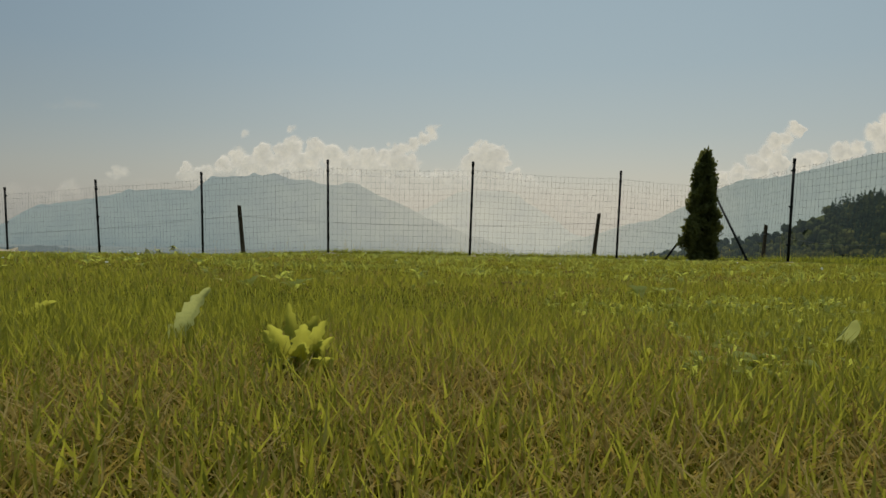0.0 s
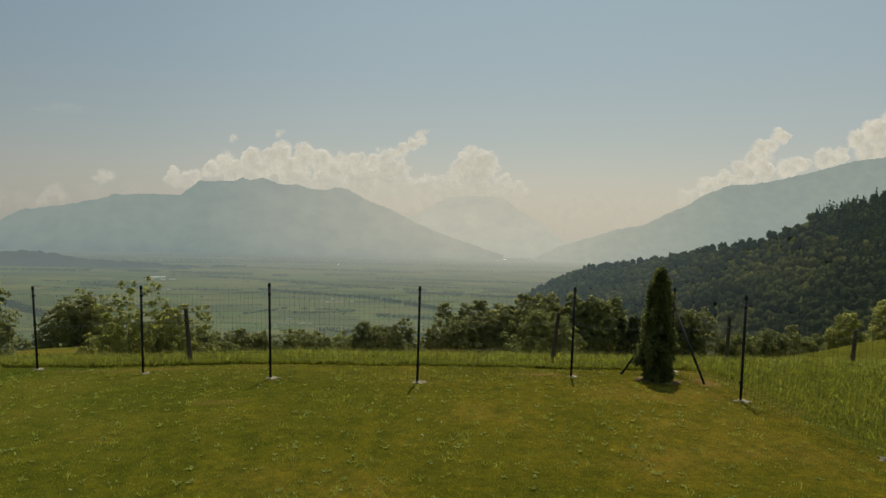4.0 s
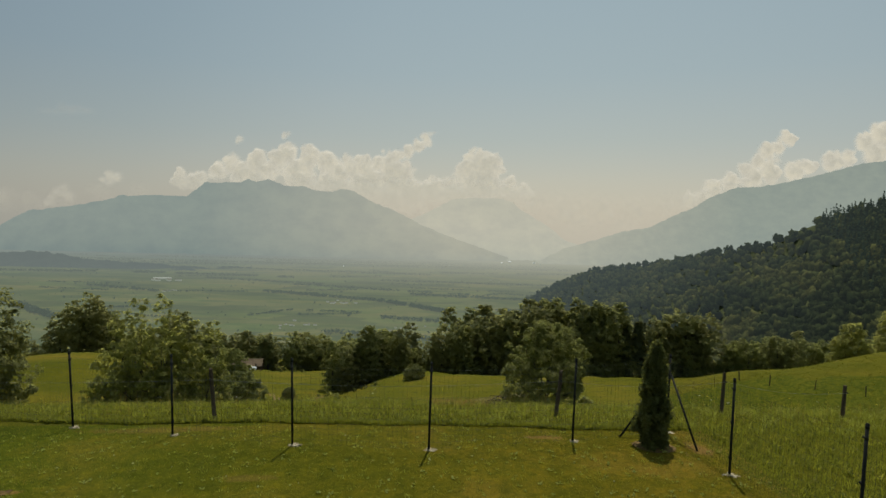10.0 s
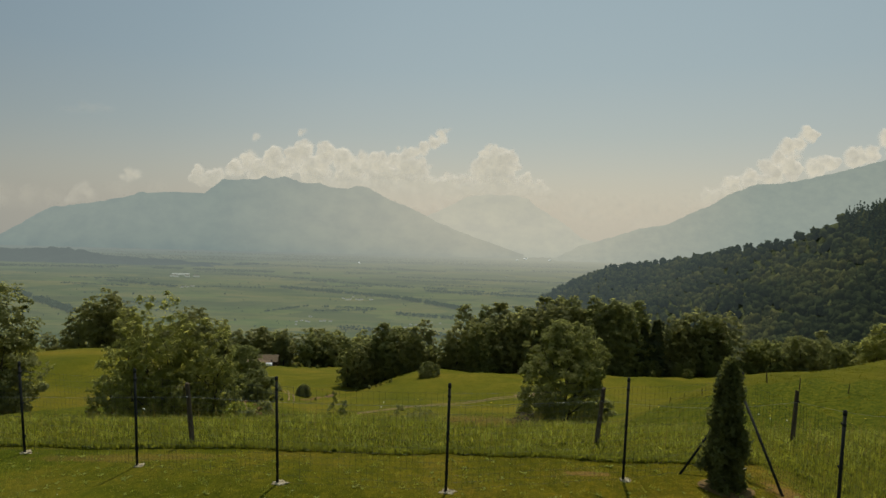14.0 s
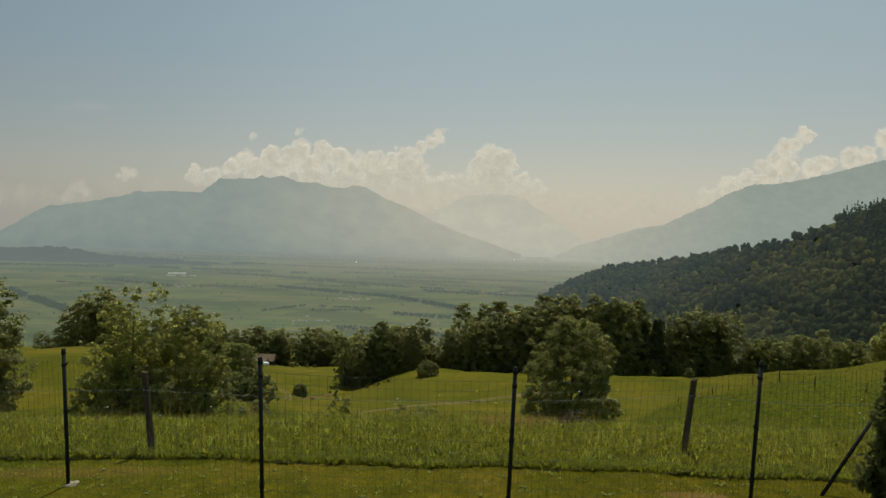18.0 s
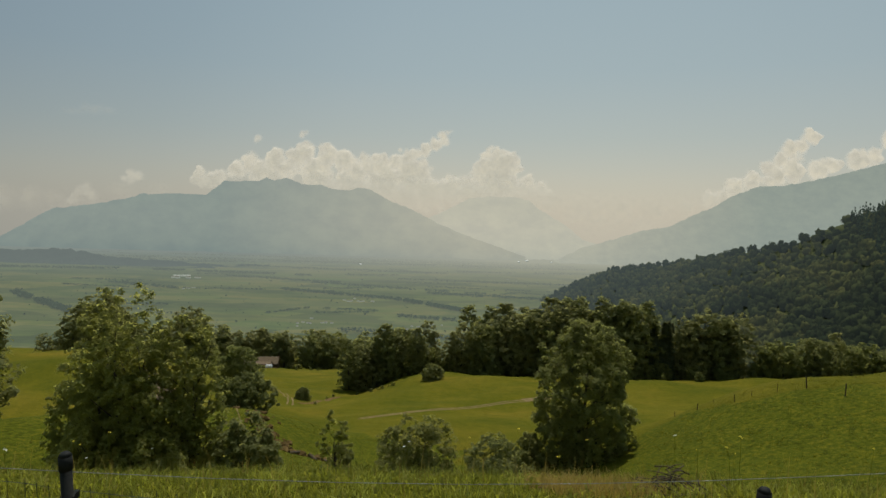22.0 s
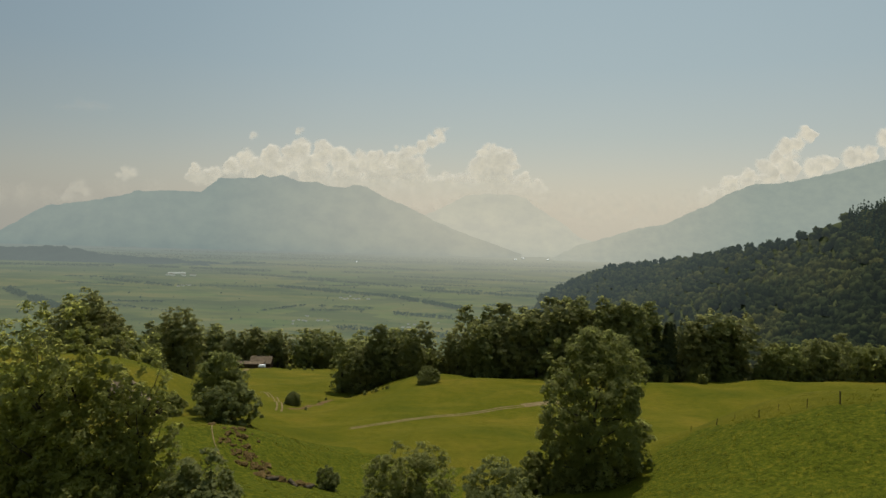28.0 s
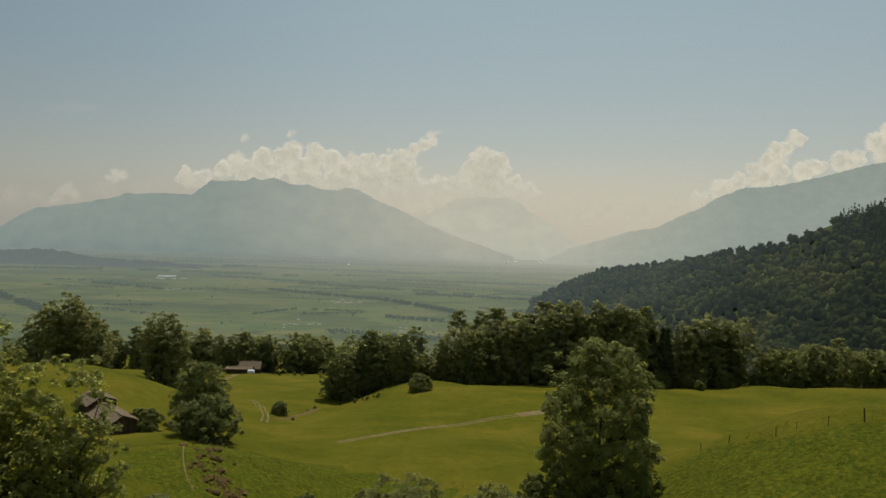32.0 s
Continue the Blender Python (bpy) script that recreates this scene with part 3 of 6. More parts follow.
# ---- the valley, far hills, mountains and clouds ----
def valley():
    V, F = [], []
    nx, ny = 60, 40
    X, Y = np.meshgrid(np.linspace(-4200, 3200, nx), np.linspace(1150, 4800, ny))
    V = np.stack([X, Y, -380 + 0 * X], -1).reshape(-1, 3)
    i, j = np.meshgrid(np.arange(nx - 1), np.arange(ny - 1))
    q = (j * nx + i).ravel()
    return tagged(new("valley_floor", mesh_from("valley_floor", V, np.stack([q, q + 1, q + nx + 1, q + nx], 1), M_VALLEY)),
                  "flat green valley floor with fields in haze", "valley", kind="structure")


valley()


def ridge(name, pts, depth, base, material, label, rough=12.0, seed=1):
    """A mountain range: a crest line through (x, y, z) points, falling to both sides."""
    rng = np.random.default_rng(seed)
    P = np.array(pts, float)
    s = np.linspace(0, len(P) - 1, 260)
    L = np.stack([np.interp(s, np.arange(len(P)), P[:, k]) for k in range(3)], 1)
    n = 14
    rows = []
    for v in np.linspace(-1, 1, n * 2 + 1):
        w = abs(v)
        z = base + (L[:, 2] - base) * (1 - w ** 0.8)
        y = L[:, 1] + v * depth
        bump = np.array([noise.fractal(Vector((x * 0.004, yy * 0.004, seed)), 0.8, 2.0, 5) for x, yy in zip(L[:, 0], y)])
        fine_ = np.array([noise.fractal(Vector((x * 0.017, yy * 0.017, seed)), 0.6, 2.0, 4) for x, yy in zip(L[:, 0], y)])
        z = z + 8 * fine_
        rows.append(np.stack([L[:, 0] + 40 * bump * w, y, z + rough * bump * (0.35 + w * 2 * (1 - w) * 4)], 1))
    V = np.concatenate(rows)
    m = len(s)
    i, j = np.meshgrid(np.arange(m - 1), np.arange(2 * n))
    q = (j * m + i).ravel()
    return tagged(new(name, mesh_from(name, V, np.stack([q, q + 1, q + m + 1, q + m], 1), material, True)), label, "mountain", kind="structure")


# crest lines as bearing (tangent to the right of straight ahead) and rise (tangent above eye level) at one distance
def crest(dist, pairs):
    return [(b * dist, dist, 2.0 + e * dist) for b, e in pairs]


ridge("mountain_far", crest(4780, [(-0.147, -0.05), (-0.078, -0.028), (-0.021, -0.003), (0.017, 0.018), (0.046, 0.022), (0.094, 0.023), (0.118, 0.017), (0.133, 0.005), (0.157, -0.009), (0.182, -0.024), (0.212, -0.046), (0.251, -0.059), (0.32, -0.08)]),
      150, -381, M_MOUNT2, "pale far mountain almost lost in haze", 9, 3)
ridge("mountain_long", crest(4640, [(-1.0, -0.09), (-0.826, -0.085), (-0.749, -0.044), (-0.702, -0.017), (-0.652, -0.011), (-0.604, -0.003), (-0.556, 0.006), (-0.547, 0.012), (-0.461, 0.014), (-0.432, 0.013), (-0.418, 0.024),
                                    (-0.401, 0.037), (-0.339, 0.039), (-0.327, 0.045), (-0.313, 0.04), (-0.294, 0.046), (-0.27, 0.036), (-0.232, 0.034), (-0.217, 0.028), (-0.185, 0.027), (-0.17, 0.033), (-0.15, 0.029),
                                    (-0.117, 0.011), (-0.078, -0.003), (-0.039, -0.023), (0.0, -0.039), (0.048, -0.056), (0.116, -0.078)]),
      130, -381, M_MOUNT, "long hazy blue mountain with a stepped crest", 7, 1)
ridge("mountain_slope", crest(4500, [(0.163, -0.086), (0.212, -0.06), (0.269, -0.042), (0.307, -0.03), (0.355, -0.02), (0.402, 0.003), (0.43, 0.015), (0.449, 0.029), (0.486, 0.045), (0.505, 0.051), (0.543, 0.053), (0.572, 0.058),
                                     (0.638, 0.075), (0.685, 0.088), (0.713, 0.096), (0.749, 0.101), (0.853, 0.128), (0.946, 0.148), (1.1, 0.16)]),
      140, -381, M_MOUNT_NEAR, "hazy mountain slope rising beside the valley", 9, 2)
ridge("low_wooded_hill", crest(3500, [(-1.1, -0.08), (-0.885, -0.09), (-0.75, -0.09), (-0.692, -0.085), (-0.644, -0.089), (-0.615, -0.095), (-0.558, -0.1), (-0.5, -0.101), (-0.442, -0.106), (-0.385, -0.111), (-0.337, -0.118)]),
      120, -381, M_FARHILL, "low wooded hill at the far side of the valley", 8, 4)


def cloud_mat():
    """Cloud: mostly emission that paints in sunlit vapour; it thins out to nothing at its edges."""
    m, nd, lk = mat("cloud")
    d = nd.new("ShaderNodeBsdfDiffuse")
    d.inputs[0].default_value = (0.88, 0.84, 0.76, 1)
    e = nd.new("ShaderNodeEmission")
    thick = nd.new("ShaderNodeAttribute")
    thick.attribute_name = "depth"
    # emission painted brighter where the cloud is thin, as a sunlit rim
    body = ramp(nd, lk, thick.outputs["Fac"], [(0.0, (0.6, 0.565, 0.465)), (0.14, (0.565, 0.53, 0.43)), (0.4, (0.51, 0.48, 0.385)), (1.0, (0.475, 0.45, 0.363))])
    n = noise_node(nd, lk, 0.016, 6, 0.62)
    # noise paints lit and shaded billows into the emission
    billow_shade = ramp(nd, lk, n.outputs[0], [(0.36, (0.9, 0.905, 0.92)), (0.5, (1, 1, 1)), (0.64, (1.1, 1.085, 1.06))])
    lk.new(mixc(nd, lk, 1.0, body.outputs[0], billow_shade.outputs[0], "MULTIPLY"), e.inputs[0])
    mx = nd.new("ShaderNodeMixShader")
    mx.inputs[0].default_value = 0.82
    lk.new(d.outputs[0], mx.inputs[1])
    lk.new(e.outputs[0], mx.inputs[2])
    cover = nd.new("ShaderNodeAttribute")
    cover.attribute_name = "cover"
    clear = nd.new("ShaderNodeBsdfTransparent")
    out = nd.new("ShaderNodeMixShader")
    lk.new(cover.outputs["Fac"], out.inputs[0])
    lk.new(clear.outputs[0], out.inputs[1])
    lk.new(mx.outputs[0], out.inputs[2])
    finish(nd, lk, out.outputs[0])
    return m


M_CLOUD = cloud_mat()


def ico_arrays(level):
    bm = bmesh.new()
    bmesh.ops.create_icosphere(bm, subdivisions=level, radius=1.0)
    V = np.array([tuple(v.co) for v in bm.verts])
    F = np.array([[v.index for v in f.verts] for f in bm.faces])
    bm.free()
    return V, F


ICO2 = ico_arrays(2)


def cloud(lobes, seed, dense=1.0, foot=0.03, fray=1.0, edge=0.006, label="cream cumulus cloud standing over the mountains", dist=4880, flat=1.0):
    """A cloud bank far off: billows heaped up from round lobes (bearing, rise, radius), frayed at the rim, thinning into haze at its foot."""
    L = np.array(lobes)
    pad, cell = 0.012, 0.0019
    bs = np.arange((L[:, 0] - L[:, 2] * flat).min() - pad, (L[:, 0] + L[:, 2] * flat).max() + pad, cell)
    es = np.arange((L[:, 1] - L[:, 2]).min() - pad, (L[:, 1] + L[:, 2]).max() + pad, cell)
    B, E = np.meshgrid(bs, es)
    D = np.full(B.shape, -1.0)
    for b, e, r in L:
        D = np.maximum(D, r - np.hypot((B - b) / flat, E - e))
    p = [Vector((b * 62, e * 62, seed)) for b, e in zip(B.ravel(), E.ravel())]
    big = np.array([noise.turbulence(v, 4, False) for v in p]).reshape(B.shape)
    fine_ = np.array([noise.fractal(v * 4.0, 0.7, 2.0, 4) for v in p]).reshape(B.shape)
    D = D + 0.0022 + fray * (0.0075 * (big.mean() - big) + 0.0022 * fine_)
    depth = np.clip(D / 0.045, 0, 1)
    cover = step((D + 0.001) / edge) * dense * (0.25 + 0.75 * step((E - foot + 0.01 + 0.012 * fine_) / 0.05))
    relief = 230 * np.sqrt(np.clip(D, 0, 0.05) / 0.05) + 70 * (big.mean() - big) + 14 * fine_
    V = np.stack([B * dist, dist - relief * 0.35, 2 + E * dist], -1).reshape(-1, 3)
    nx = len(bs)
    i, j = np.meshgrid(np.arange(nx - 1), np.arange(len(es) - 1))
    q = (j * nx + i).ravel()
    F = np.stack([q, q + 1, q + nx + 1, q + nx], 1)
    F = F[(cover.ravel()[F] > 0.004).any(1)]
    used = np.unique(F)
    at = np.zeros(len(V), int)
    at[used] = np.arange(len(used))
    me = mesh_from("cloud", V[used], at[F], M_CLOUD, True)
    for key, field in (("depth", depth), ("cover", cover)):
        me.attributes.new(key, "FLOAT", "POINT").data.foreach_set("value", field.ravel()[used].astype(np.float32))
    ob = tagged(new("cloud", me), label, "cloud", "clouds over the mountains", "structure")
    ob.visible_shadow = False
    return ob


# the bank over the long mountain, from end to end
BANK = [(-0.442, 0.039, 0.015), (-0.413, 0.04, 0.017), (-0.443, 0.055, 0.005), (-0.377, 0.057, 0.016), (-0.356, 0.067, 0.016), (-0.335, 0.055, 0.023), (-0.313, 0.072, 0.021), (-0.297, 0.06, 0.019), (-0.275, 0.078, 0.019), (-0.262, 0.09, 0.019), (-0.223, 0.083, 0.019), (-0.194, 0.075, 0.019), (-0.241, 0.051, 0.029), (-0.318, 0.044, 0.023)]
BANK_TAIL = [(-0.173, 0.061, 0.021), (-0.158, 0.07, 0.016), (-0.135, 0.068, 0.022), (-0.11, 0.075, 0.014), (-0.089, 0.083, 0.014), (-0.074, 0.091, 0.012), (-0.058, 0.098, 0.01), (-0.042, 0.108, 0.009), (-0.028, 0.119, 0.01), (-0.021, 0.126, 0.005), (-0.184, 0.034, 0.029), (-0.127, 0.041, 0.033), (-0.079, 0.052, 0.033), (-0.088, 0.017, 0.025), (-0.052, 0.027, 0.027), (-0.057, 0.004, 0.014), (-0.03, 0.0, 0.008)]
BANK_DOME = [(0.06, 0.076, 0.027), (0.081, 0.078, 0.021), (0.041, 0.064, 0.021), (0.064, 0.049, 0.037), (0.11, 0.042, 0.017), (0.139, 0.036, 0.012), (0.098, 0.071, 0.01), (0.022, 0.027, 0.027), (-0.012, 0.034, 0.023), (-0.02, 0.047, 0.01), (-0.001, -0.0, 0.01)]
cloud(BANK + BANK_TAIL + BANK_DOME, 11, 0.9, foot=0.024)
cloud([(0.511, 0.081, 0.012), (0.531, 0.093, 0.013), (0.546, 0.11, 0.015), (0.563, 0.118, 0.013), (0.579, 0.134, 0.012), (0.574, 0.143, 0.006), (0.525, 0.066, 0.019), (0.487, 0.059, 0.016), (0.459, 0.045, 0.016), (0.422, 0.029, 0.015), (0.553, 0.08, 0.021), (0.592, 0.081, 0.017), (0.618, 0.089, 0.014), (0.656, 0.098, 0.017), (0.684, 0.103, 0.014), (0.711, 0.132, 0.017), (0.739, 0.143, 0.024), (0.781, 0.156, 0.035), (0.731, 0.113, 0.023), (0.774, 0.114, 0.038), (0.832, 0.166, 0.048), (0.898, 0.18, 0.058)], 12, foot=0.02)
cloud([(-0.56, 0.041, 0.011), (-0.547, 0.043, 0.008), (-0.57, 0.038, 0.006)], 13, 0.55, -0.1, 0.7, 0.008, "small cream cloud low over the mountains")
cloud([(-0.642, 0.019, 0.012), (-0.627, 0.009, 0.009), (-0.661, 0.003, 0.011)], 14, 0.3, -0.1, 0.8, 0.01, "small cream cloud low over the mountains")
cloud([(-0.345, 0.108, 0.004), (-0.34, 0.111, 0.004)], 15, 0.6, -0.1, 0.5, 0.006, "wisp of cream cloud above the cloud bank")
cloud([(-0.266, 0.119, 0.005), (-0.261, 0.121, 0.003)], 16, 0.7, -0.1, 0.5, 0.006, "wisp of cream cloud above the cloud bank")
# two see-through glowing sheets that paint warm haze near the horizon
cloud([(0.21, 0.005, 0.033), (0.267, 0.006, 0.029), (0.325, 0.006, 0.027), (0.152, 0.015, 0.025), (0.382, 0.015, 0.023), (0.23, -0.014, 0.025), (0.306, -0.012, 0.019)], 17, 0.5, -0.2, 1.5, 0.045, "warm haze cloud between the mountains", 4895, 1.6)
cloud([(-0.786, 0.0, 0.029), (-0.738, 0.001, 0.025), (-0.69, -0.003, 0.021), (-0.633, 0.002, 0.017), (-0.575, 0.013, 0.017), (-0.509, 0.02, 0.015)], 18, 0.3, -0.2, 1.5, 0.04, "faint warm haze cloud behind the long mountain", 4895, 1.6)
cloud([(-0.654, 0.149, 0.007), (-0.625, 0.153, 0.009), (-0.597, 0.152, 0.007)], 19, 0.13, -0.2, 0.8, 0.016, "faint streak of high cloud", 4895, 3.2)


# ---- trees ----
DOME = [(0, 0.72), (0.15, 0.9), (0.33, 1), (0.55, 0.94), (0.75, 0.84), (0.88, 0.66), (0.96, 0.48), (1, 0.34)]
TALL_DOME = [(0, 0.7), (0.15, 0.92), (0.3, 1), (0.5, 0.96), (0.7, 0.88), (0.85, 0.72), (0.95, 0.5), (1, 0.34)]
UPRIGHT = [(0, 0.45), (0.2, 0.8), (0.45, 1), (0.65, 0.9), (0.82, 0.66), (0.94, 0.42), (1, 0.24)]
BUSHY = [(0, 0.8), (0.2, 1), (0.5, 0.96), (0.75, 0.78), (0.9, 0.56), (1, 0.36)]
POINTED = [(0, 0.75), (0.25, 1), (0.5, 0.92), (0.72, 0.72), (0.88, 0.5), (1, 0.24)]
BLUNT = [(0, 0.6), (0.25, 0.9), (0.5, 1), (0.75, 0.95), (0.9, 0.8), (1, 0.55)]
COLUMN = [(0, 0.8), (0.25, 1), (0.6, 0.96), (0.8, 0.8), (0.93, 0.58), (1, 0.36)]


def make_tree(name, label, h, w, leaf, sprays, per, material, seed, profile=BUSHY, bare=0.06, spray=0.6, gaps=0.0, rise=0.9, lean=0.0, stems=1, category="tree", group="", uneven=0.35, limbs=26, heads=3, bark=None, up=0.75):
    """A tree at the origin, h high, w wide: stems with limbs, and leafy sprays on the limbs, with gaps between them."""
    rng = np.random.default_rng(seed)
    thing = new(name)
    tagged(thing, label, category, group)
    pk, pr = [p[0] for p in profile], [p[1] for p in profile]
    spots, axes = [], []
    off = Vector((seed * 3.1, seed * 1.7, 0))
    heads_at = [(0, 0, 1.0, 0.78 if heads > 1 else 1.0)]        # crowns that grew together: offset, height, width
    for i in range(heads - 1):
        a = 6.283 * i / max(1, heads - 1) + rng.random() * 1.2
        heads_at.append((math.cos(a) * 0.26 * w, math.sin(a) * 0.26 * w, 0.62 + 0.32 * rng.random(), 0.5 + 0.14 * rng.random()))
    odds = np.array([g[2] * g[3] ** 1.6 for g in heads_at])
    while len(spots) < sprays:
        k = rng.random()
        r0 = np.interp(k, pk, pr)
        if rng.random() > r0 ** 0.8:
            continue
        hx, hy, hh, hw = heads_at[rng.choice(heads, p=odds / odds.sum())]
        a = rng.random() * 6.283
        out = Vector((math.cos(a), math.sin(a), 0))
        swell = 1 + uneven * noise.noise(out * 1.3 + Vector((0, 0, k * 2.6)) + off) * 1.6
        q = 1 - 0.7 * rng.random() ** 1.8
        rad = 0.5 * w * hw * r0 * max(0.3, swell) * q
        p = Vector((hx * min(1, 0.3 + k) + out.x * rad, hy * min(1, 0.3 + k) + out.y * rad, h * hh * (bare + (1 - bare) * k)))
        if noise.noise(p * (3.6 / w) + off * 2) < gaps - 0.45 or noise.noise(p * (8.0 / w) + off) < gaps - 0.3:
            continue
        ax = out * (0.75 * q) + Vector((rng.normal() * 0.35, rng.normal() * 0.35, rise * (0.25 + 0.55 * k) + rng.normal() * 0.3))
        spots.append(tuple(p))
        axes.append(tuple(ax.normalized()))
    P, A = np.array(spots), np.array(axes)
    R = spray * (0.55 + 0.8 * rng.random(sprays))
    away = P - (0, 0, 0.4 * h)
    away /= np.linalg.norm(away, axis=1)[:, None] + 1e-6
    d = rng.normal(size=(sprays, per, 3)) + away[:, None] * 0.75 + (0, 0, 0.35)
    d /= np.linalg.norm(d, axis=2)[..., None]
    tall = (0.6 + 0.45 * rise * rng.random(sprays))[:, None, None]
    c = P[:, None] + d * (R[:, None, None] * (1 - 0.8 * rng.random((sprays, per, 1)) ** 1.4)) * np.concatenate([np.ones_like(tall), np.ones_like(tall), tall], 2)
    pts, out = c.reshape(-1, 3), (d * 0.62 + A[:, None] * 0.2 + (0, 0, up)).reshape(-1, 3)
    pts[:, 2] *= h / np.quantile(pts[:, 2], 0.998)
    rr = np.hypot(pts[:, 0], pts[:, 1])
    pts[:, :2] *= 0.5 * w / np.quantile(rr, 0.985)
    pts[:, 0] += lean * pts[:, 2]
    keep = pts[:, 2] > 0.02 * h
    V, F = leaf_arrays(rng, pts[keep], leaf, 0.5, 0.0, 1.6, out[keep], 0.3)
    tubes = []
    ts = (0, 0.12, 0.3, 0.5, 0.7, 0.88) if heads == 1 else (0, 0.12, 0.28, 0.42, 0.56, 0.68)
    lines = []
    base_r = 0.017 * h + 0.015
    for sidx in range(stems):
        a0 = 2 * math.pi * sidx / stems + rng.random()
        spread = 0.0 if stems == 1 else 0.15 * w
        r0 = base_r / math.sqrt(stems)
        line = [np.array((math.cos(a0) * spread * t ** 1.3 * 1.6 + lean * h * t + rng.normal() * 0.012 * h * t, math.sin(a0) * spread * t ** 1.3 * 1.6 + rng.normal() * 0.012 * h * t, h * t - 0.25 * (t == 0))) for t in ts]
        lines.append(line)
        tubes.append(tube_arrays(line, [r0 * 1.35, r0, r0 * 0.8, r0 * 0.55, r0 * 0.3, r0 * 0.08], 7))
    for q in rng.choice(sprays, size=min(limbs, sprays), replace=False):
        tip = P[q]
        line = min(lines, key=lambda g: np.hypot(*(g[3] - tip)[:2]))
        t = max(0.06, min(0.82, tip[2] / h - 0.1 - 0.18 * rng.random()))
        p0 = np.array([np.interp(t, ts, [g[k] for g in line]) for k in range(3)])
        mid = (p0 + tip) / 2 + rng.normal(size=3) * 0.03 * w + (0, 0, -0.02 * h)
        r1 = base_r * (0.34 - 0.2 * t)
        tubes.append(tube_arrays([p0, mid, tip], [r1, r1 * 0.6, r1 * 0.15], 5))
    tv, tf = join_arrays(tubes)
    part("trunk", mesh_from("trunk", tv, tf, bark or M_BARK, True), None, thing)
    part("crown", mesh_from("crown", V, F, material), None, thing)
    return thing


def make_spruce(name, label, h, w, seed, material, group=""):
    rng = np.random.default_rng(seed)
    thing = tagged(new(name), label, "tree", group)
    pts = []
    for k in range(26):
        zz = h * (0.08 + 0.92 * (k / 26) ** 0.95)
        rad = w * 0.5 * (1 - k / 26) ** 1.05 + 0.08
        for a in range(13):
            an = a * 0.483 + k * 1.3 + rng.random() * 0.4
            for q in np.linspace(0.2, 1, 7):
                pts.append((math.cos(an) * rad * q, math.sin(an) * rad * q, zz - 0.28 * rad * q))
    pts = np.array(pts) + rng.normal(size=(len(pts), 3)) * 0.12
    V, F = leaf_arrays(rng, pts, w * 0.095, 0.5, 0.1, 1.6)
    tv, tf = tube_arrays([(0, 0, -0.3), (0, 0, h * 0.5), (0, 0, h * 0.99)], [0.02 * h, 0.012 * h, 0.01], 6)
    part("trunk", mesh_from("trunk", tv, tf, M_BARK, True), None, thing)
    part("crown", mesh_from("crown", V, F, material), None, thing)
    return thing


def stand(thing, x, y, turn=0.0, scale=1.0, sink=0.1):
    thing.matrix_basis = pose(x, y, hz(x, y) - sink, 0, 0, turn) @ Matrix.Scale(scale, 4)
    return thing


def stand_copy(src, x, y, turn, scale, sink=0.2):
    """A further tree of the same kind at another size and turn."""
    c = copy_thing(src, pose(x, y, hz(x, y) - sink, 0, 0, turn))
    c.scale = (scale, scale, scale)
    return c


# the trees nearest the flight
stand(make_tree("meadow_tree", "tall broad-leaved tree with several stems standing alone on the meadow", -11.1 - hz(14.9, 76), 13.0, 0.195, 980, 52, M_LEAF, 21, TALL_DOME, 0.0, 0.72, -0.08, 0.7, stems=5, limbs=110, uneven=0.3, heads=1), 14.9, 76, 40)
for lb, top, w, x, y, sd, st, m, pf in [("old fruit tree with loose upright pale branches", -3.5, 5.6, -20.5, 42.9, 22, 3, M_ORCHARD, BLUNT),
                                        ("fruit tree with upright pale green branches", -4.8, 5.2, -22.6, 43.5, 50, 2, M_ORCHARD, BLUNT),
                                        ("spreading fruit tree with loose dark foliage", -8.0, 4.6, -24.6, 44.4, 24, 2, M_ORCHARD, BUSHY),
                                        ("fruit tree with dark foliage between its neighbours", -7.2, 4.8, -19.0, 42.3, 52, 2, M_ORCHARD, BUSHY),
                                        ("slim fruit tree with pale tufted branches", -5.6, 4.6, -17.6, 44.7, 23, 2, M_ORCHARD, BLUNT),
                                        ("leafy shrub under the fruit trees", -11.2, 4.6, -21.8, 40.8, 53, 4, M_ORCHARD, BUSHY),
                                        ("leafy shrub under the fruit trees", -11.6, 4.4, -18.6, 41.0, 54, 4, M_ORCHARD, BUSHY)]:
    stand(make_tree("orchard_tree", lb, top - hz(x, y), w, 0.12, 540, 38, m, sd, pf, 0.01, 0.37, -0.06, 1.3, stems=st, limbs=50, uneven=0.36, heads=4, group="fruit trees below the garden"), x, y, sd * 37)
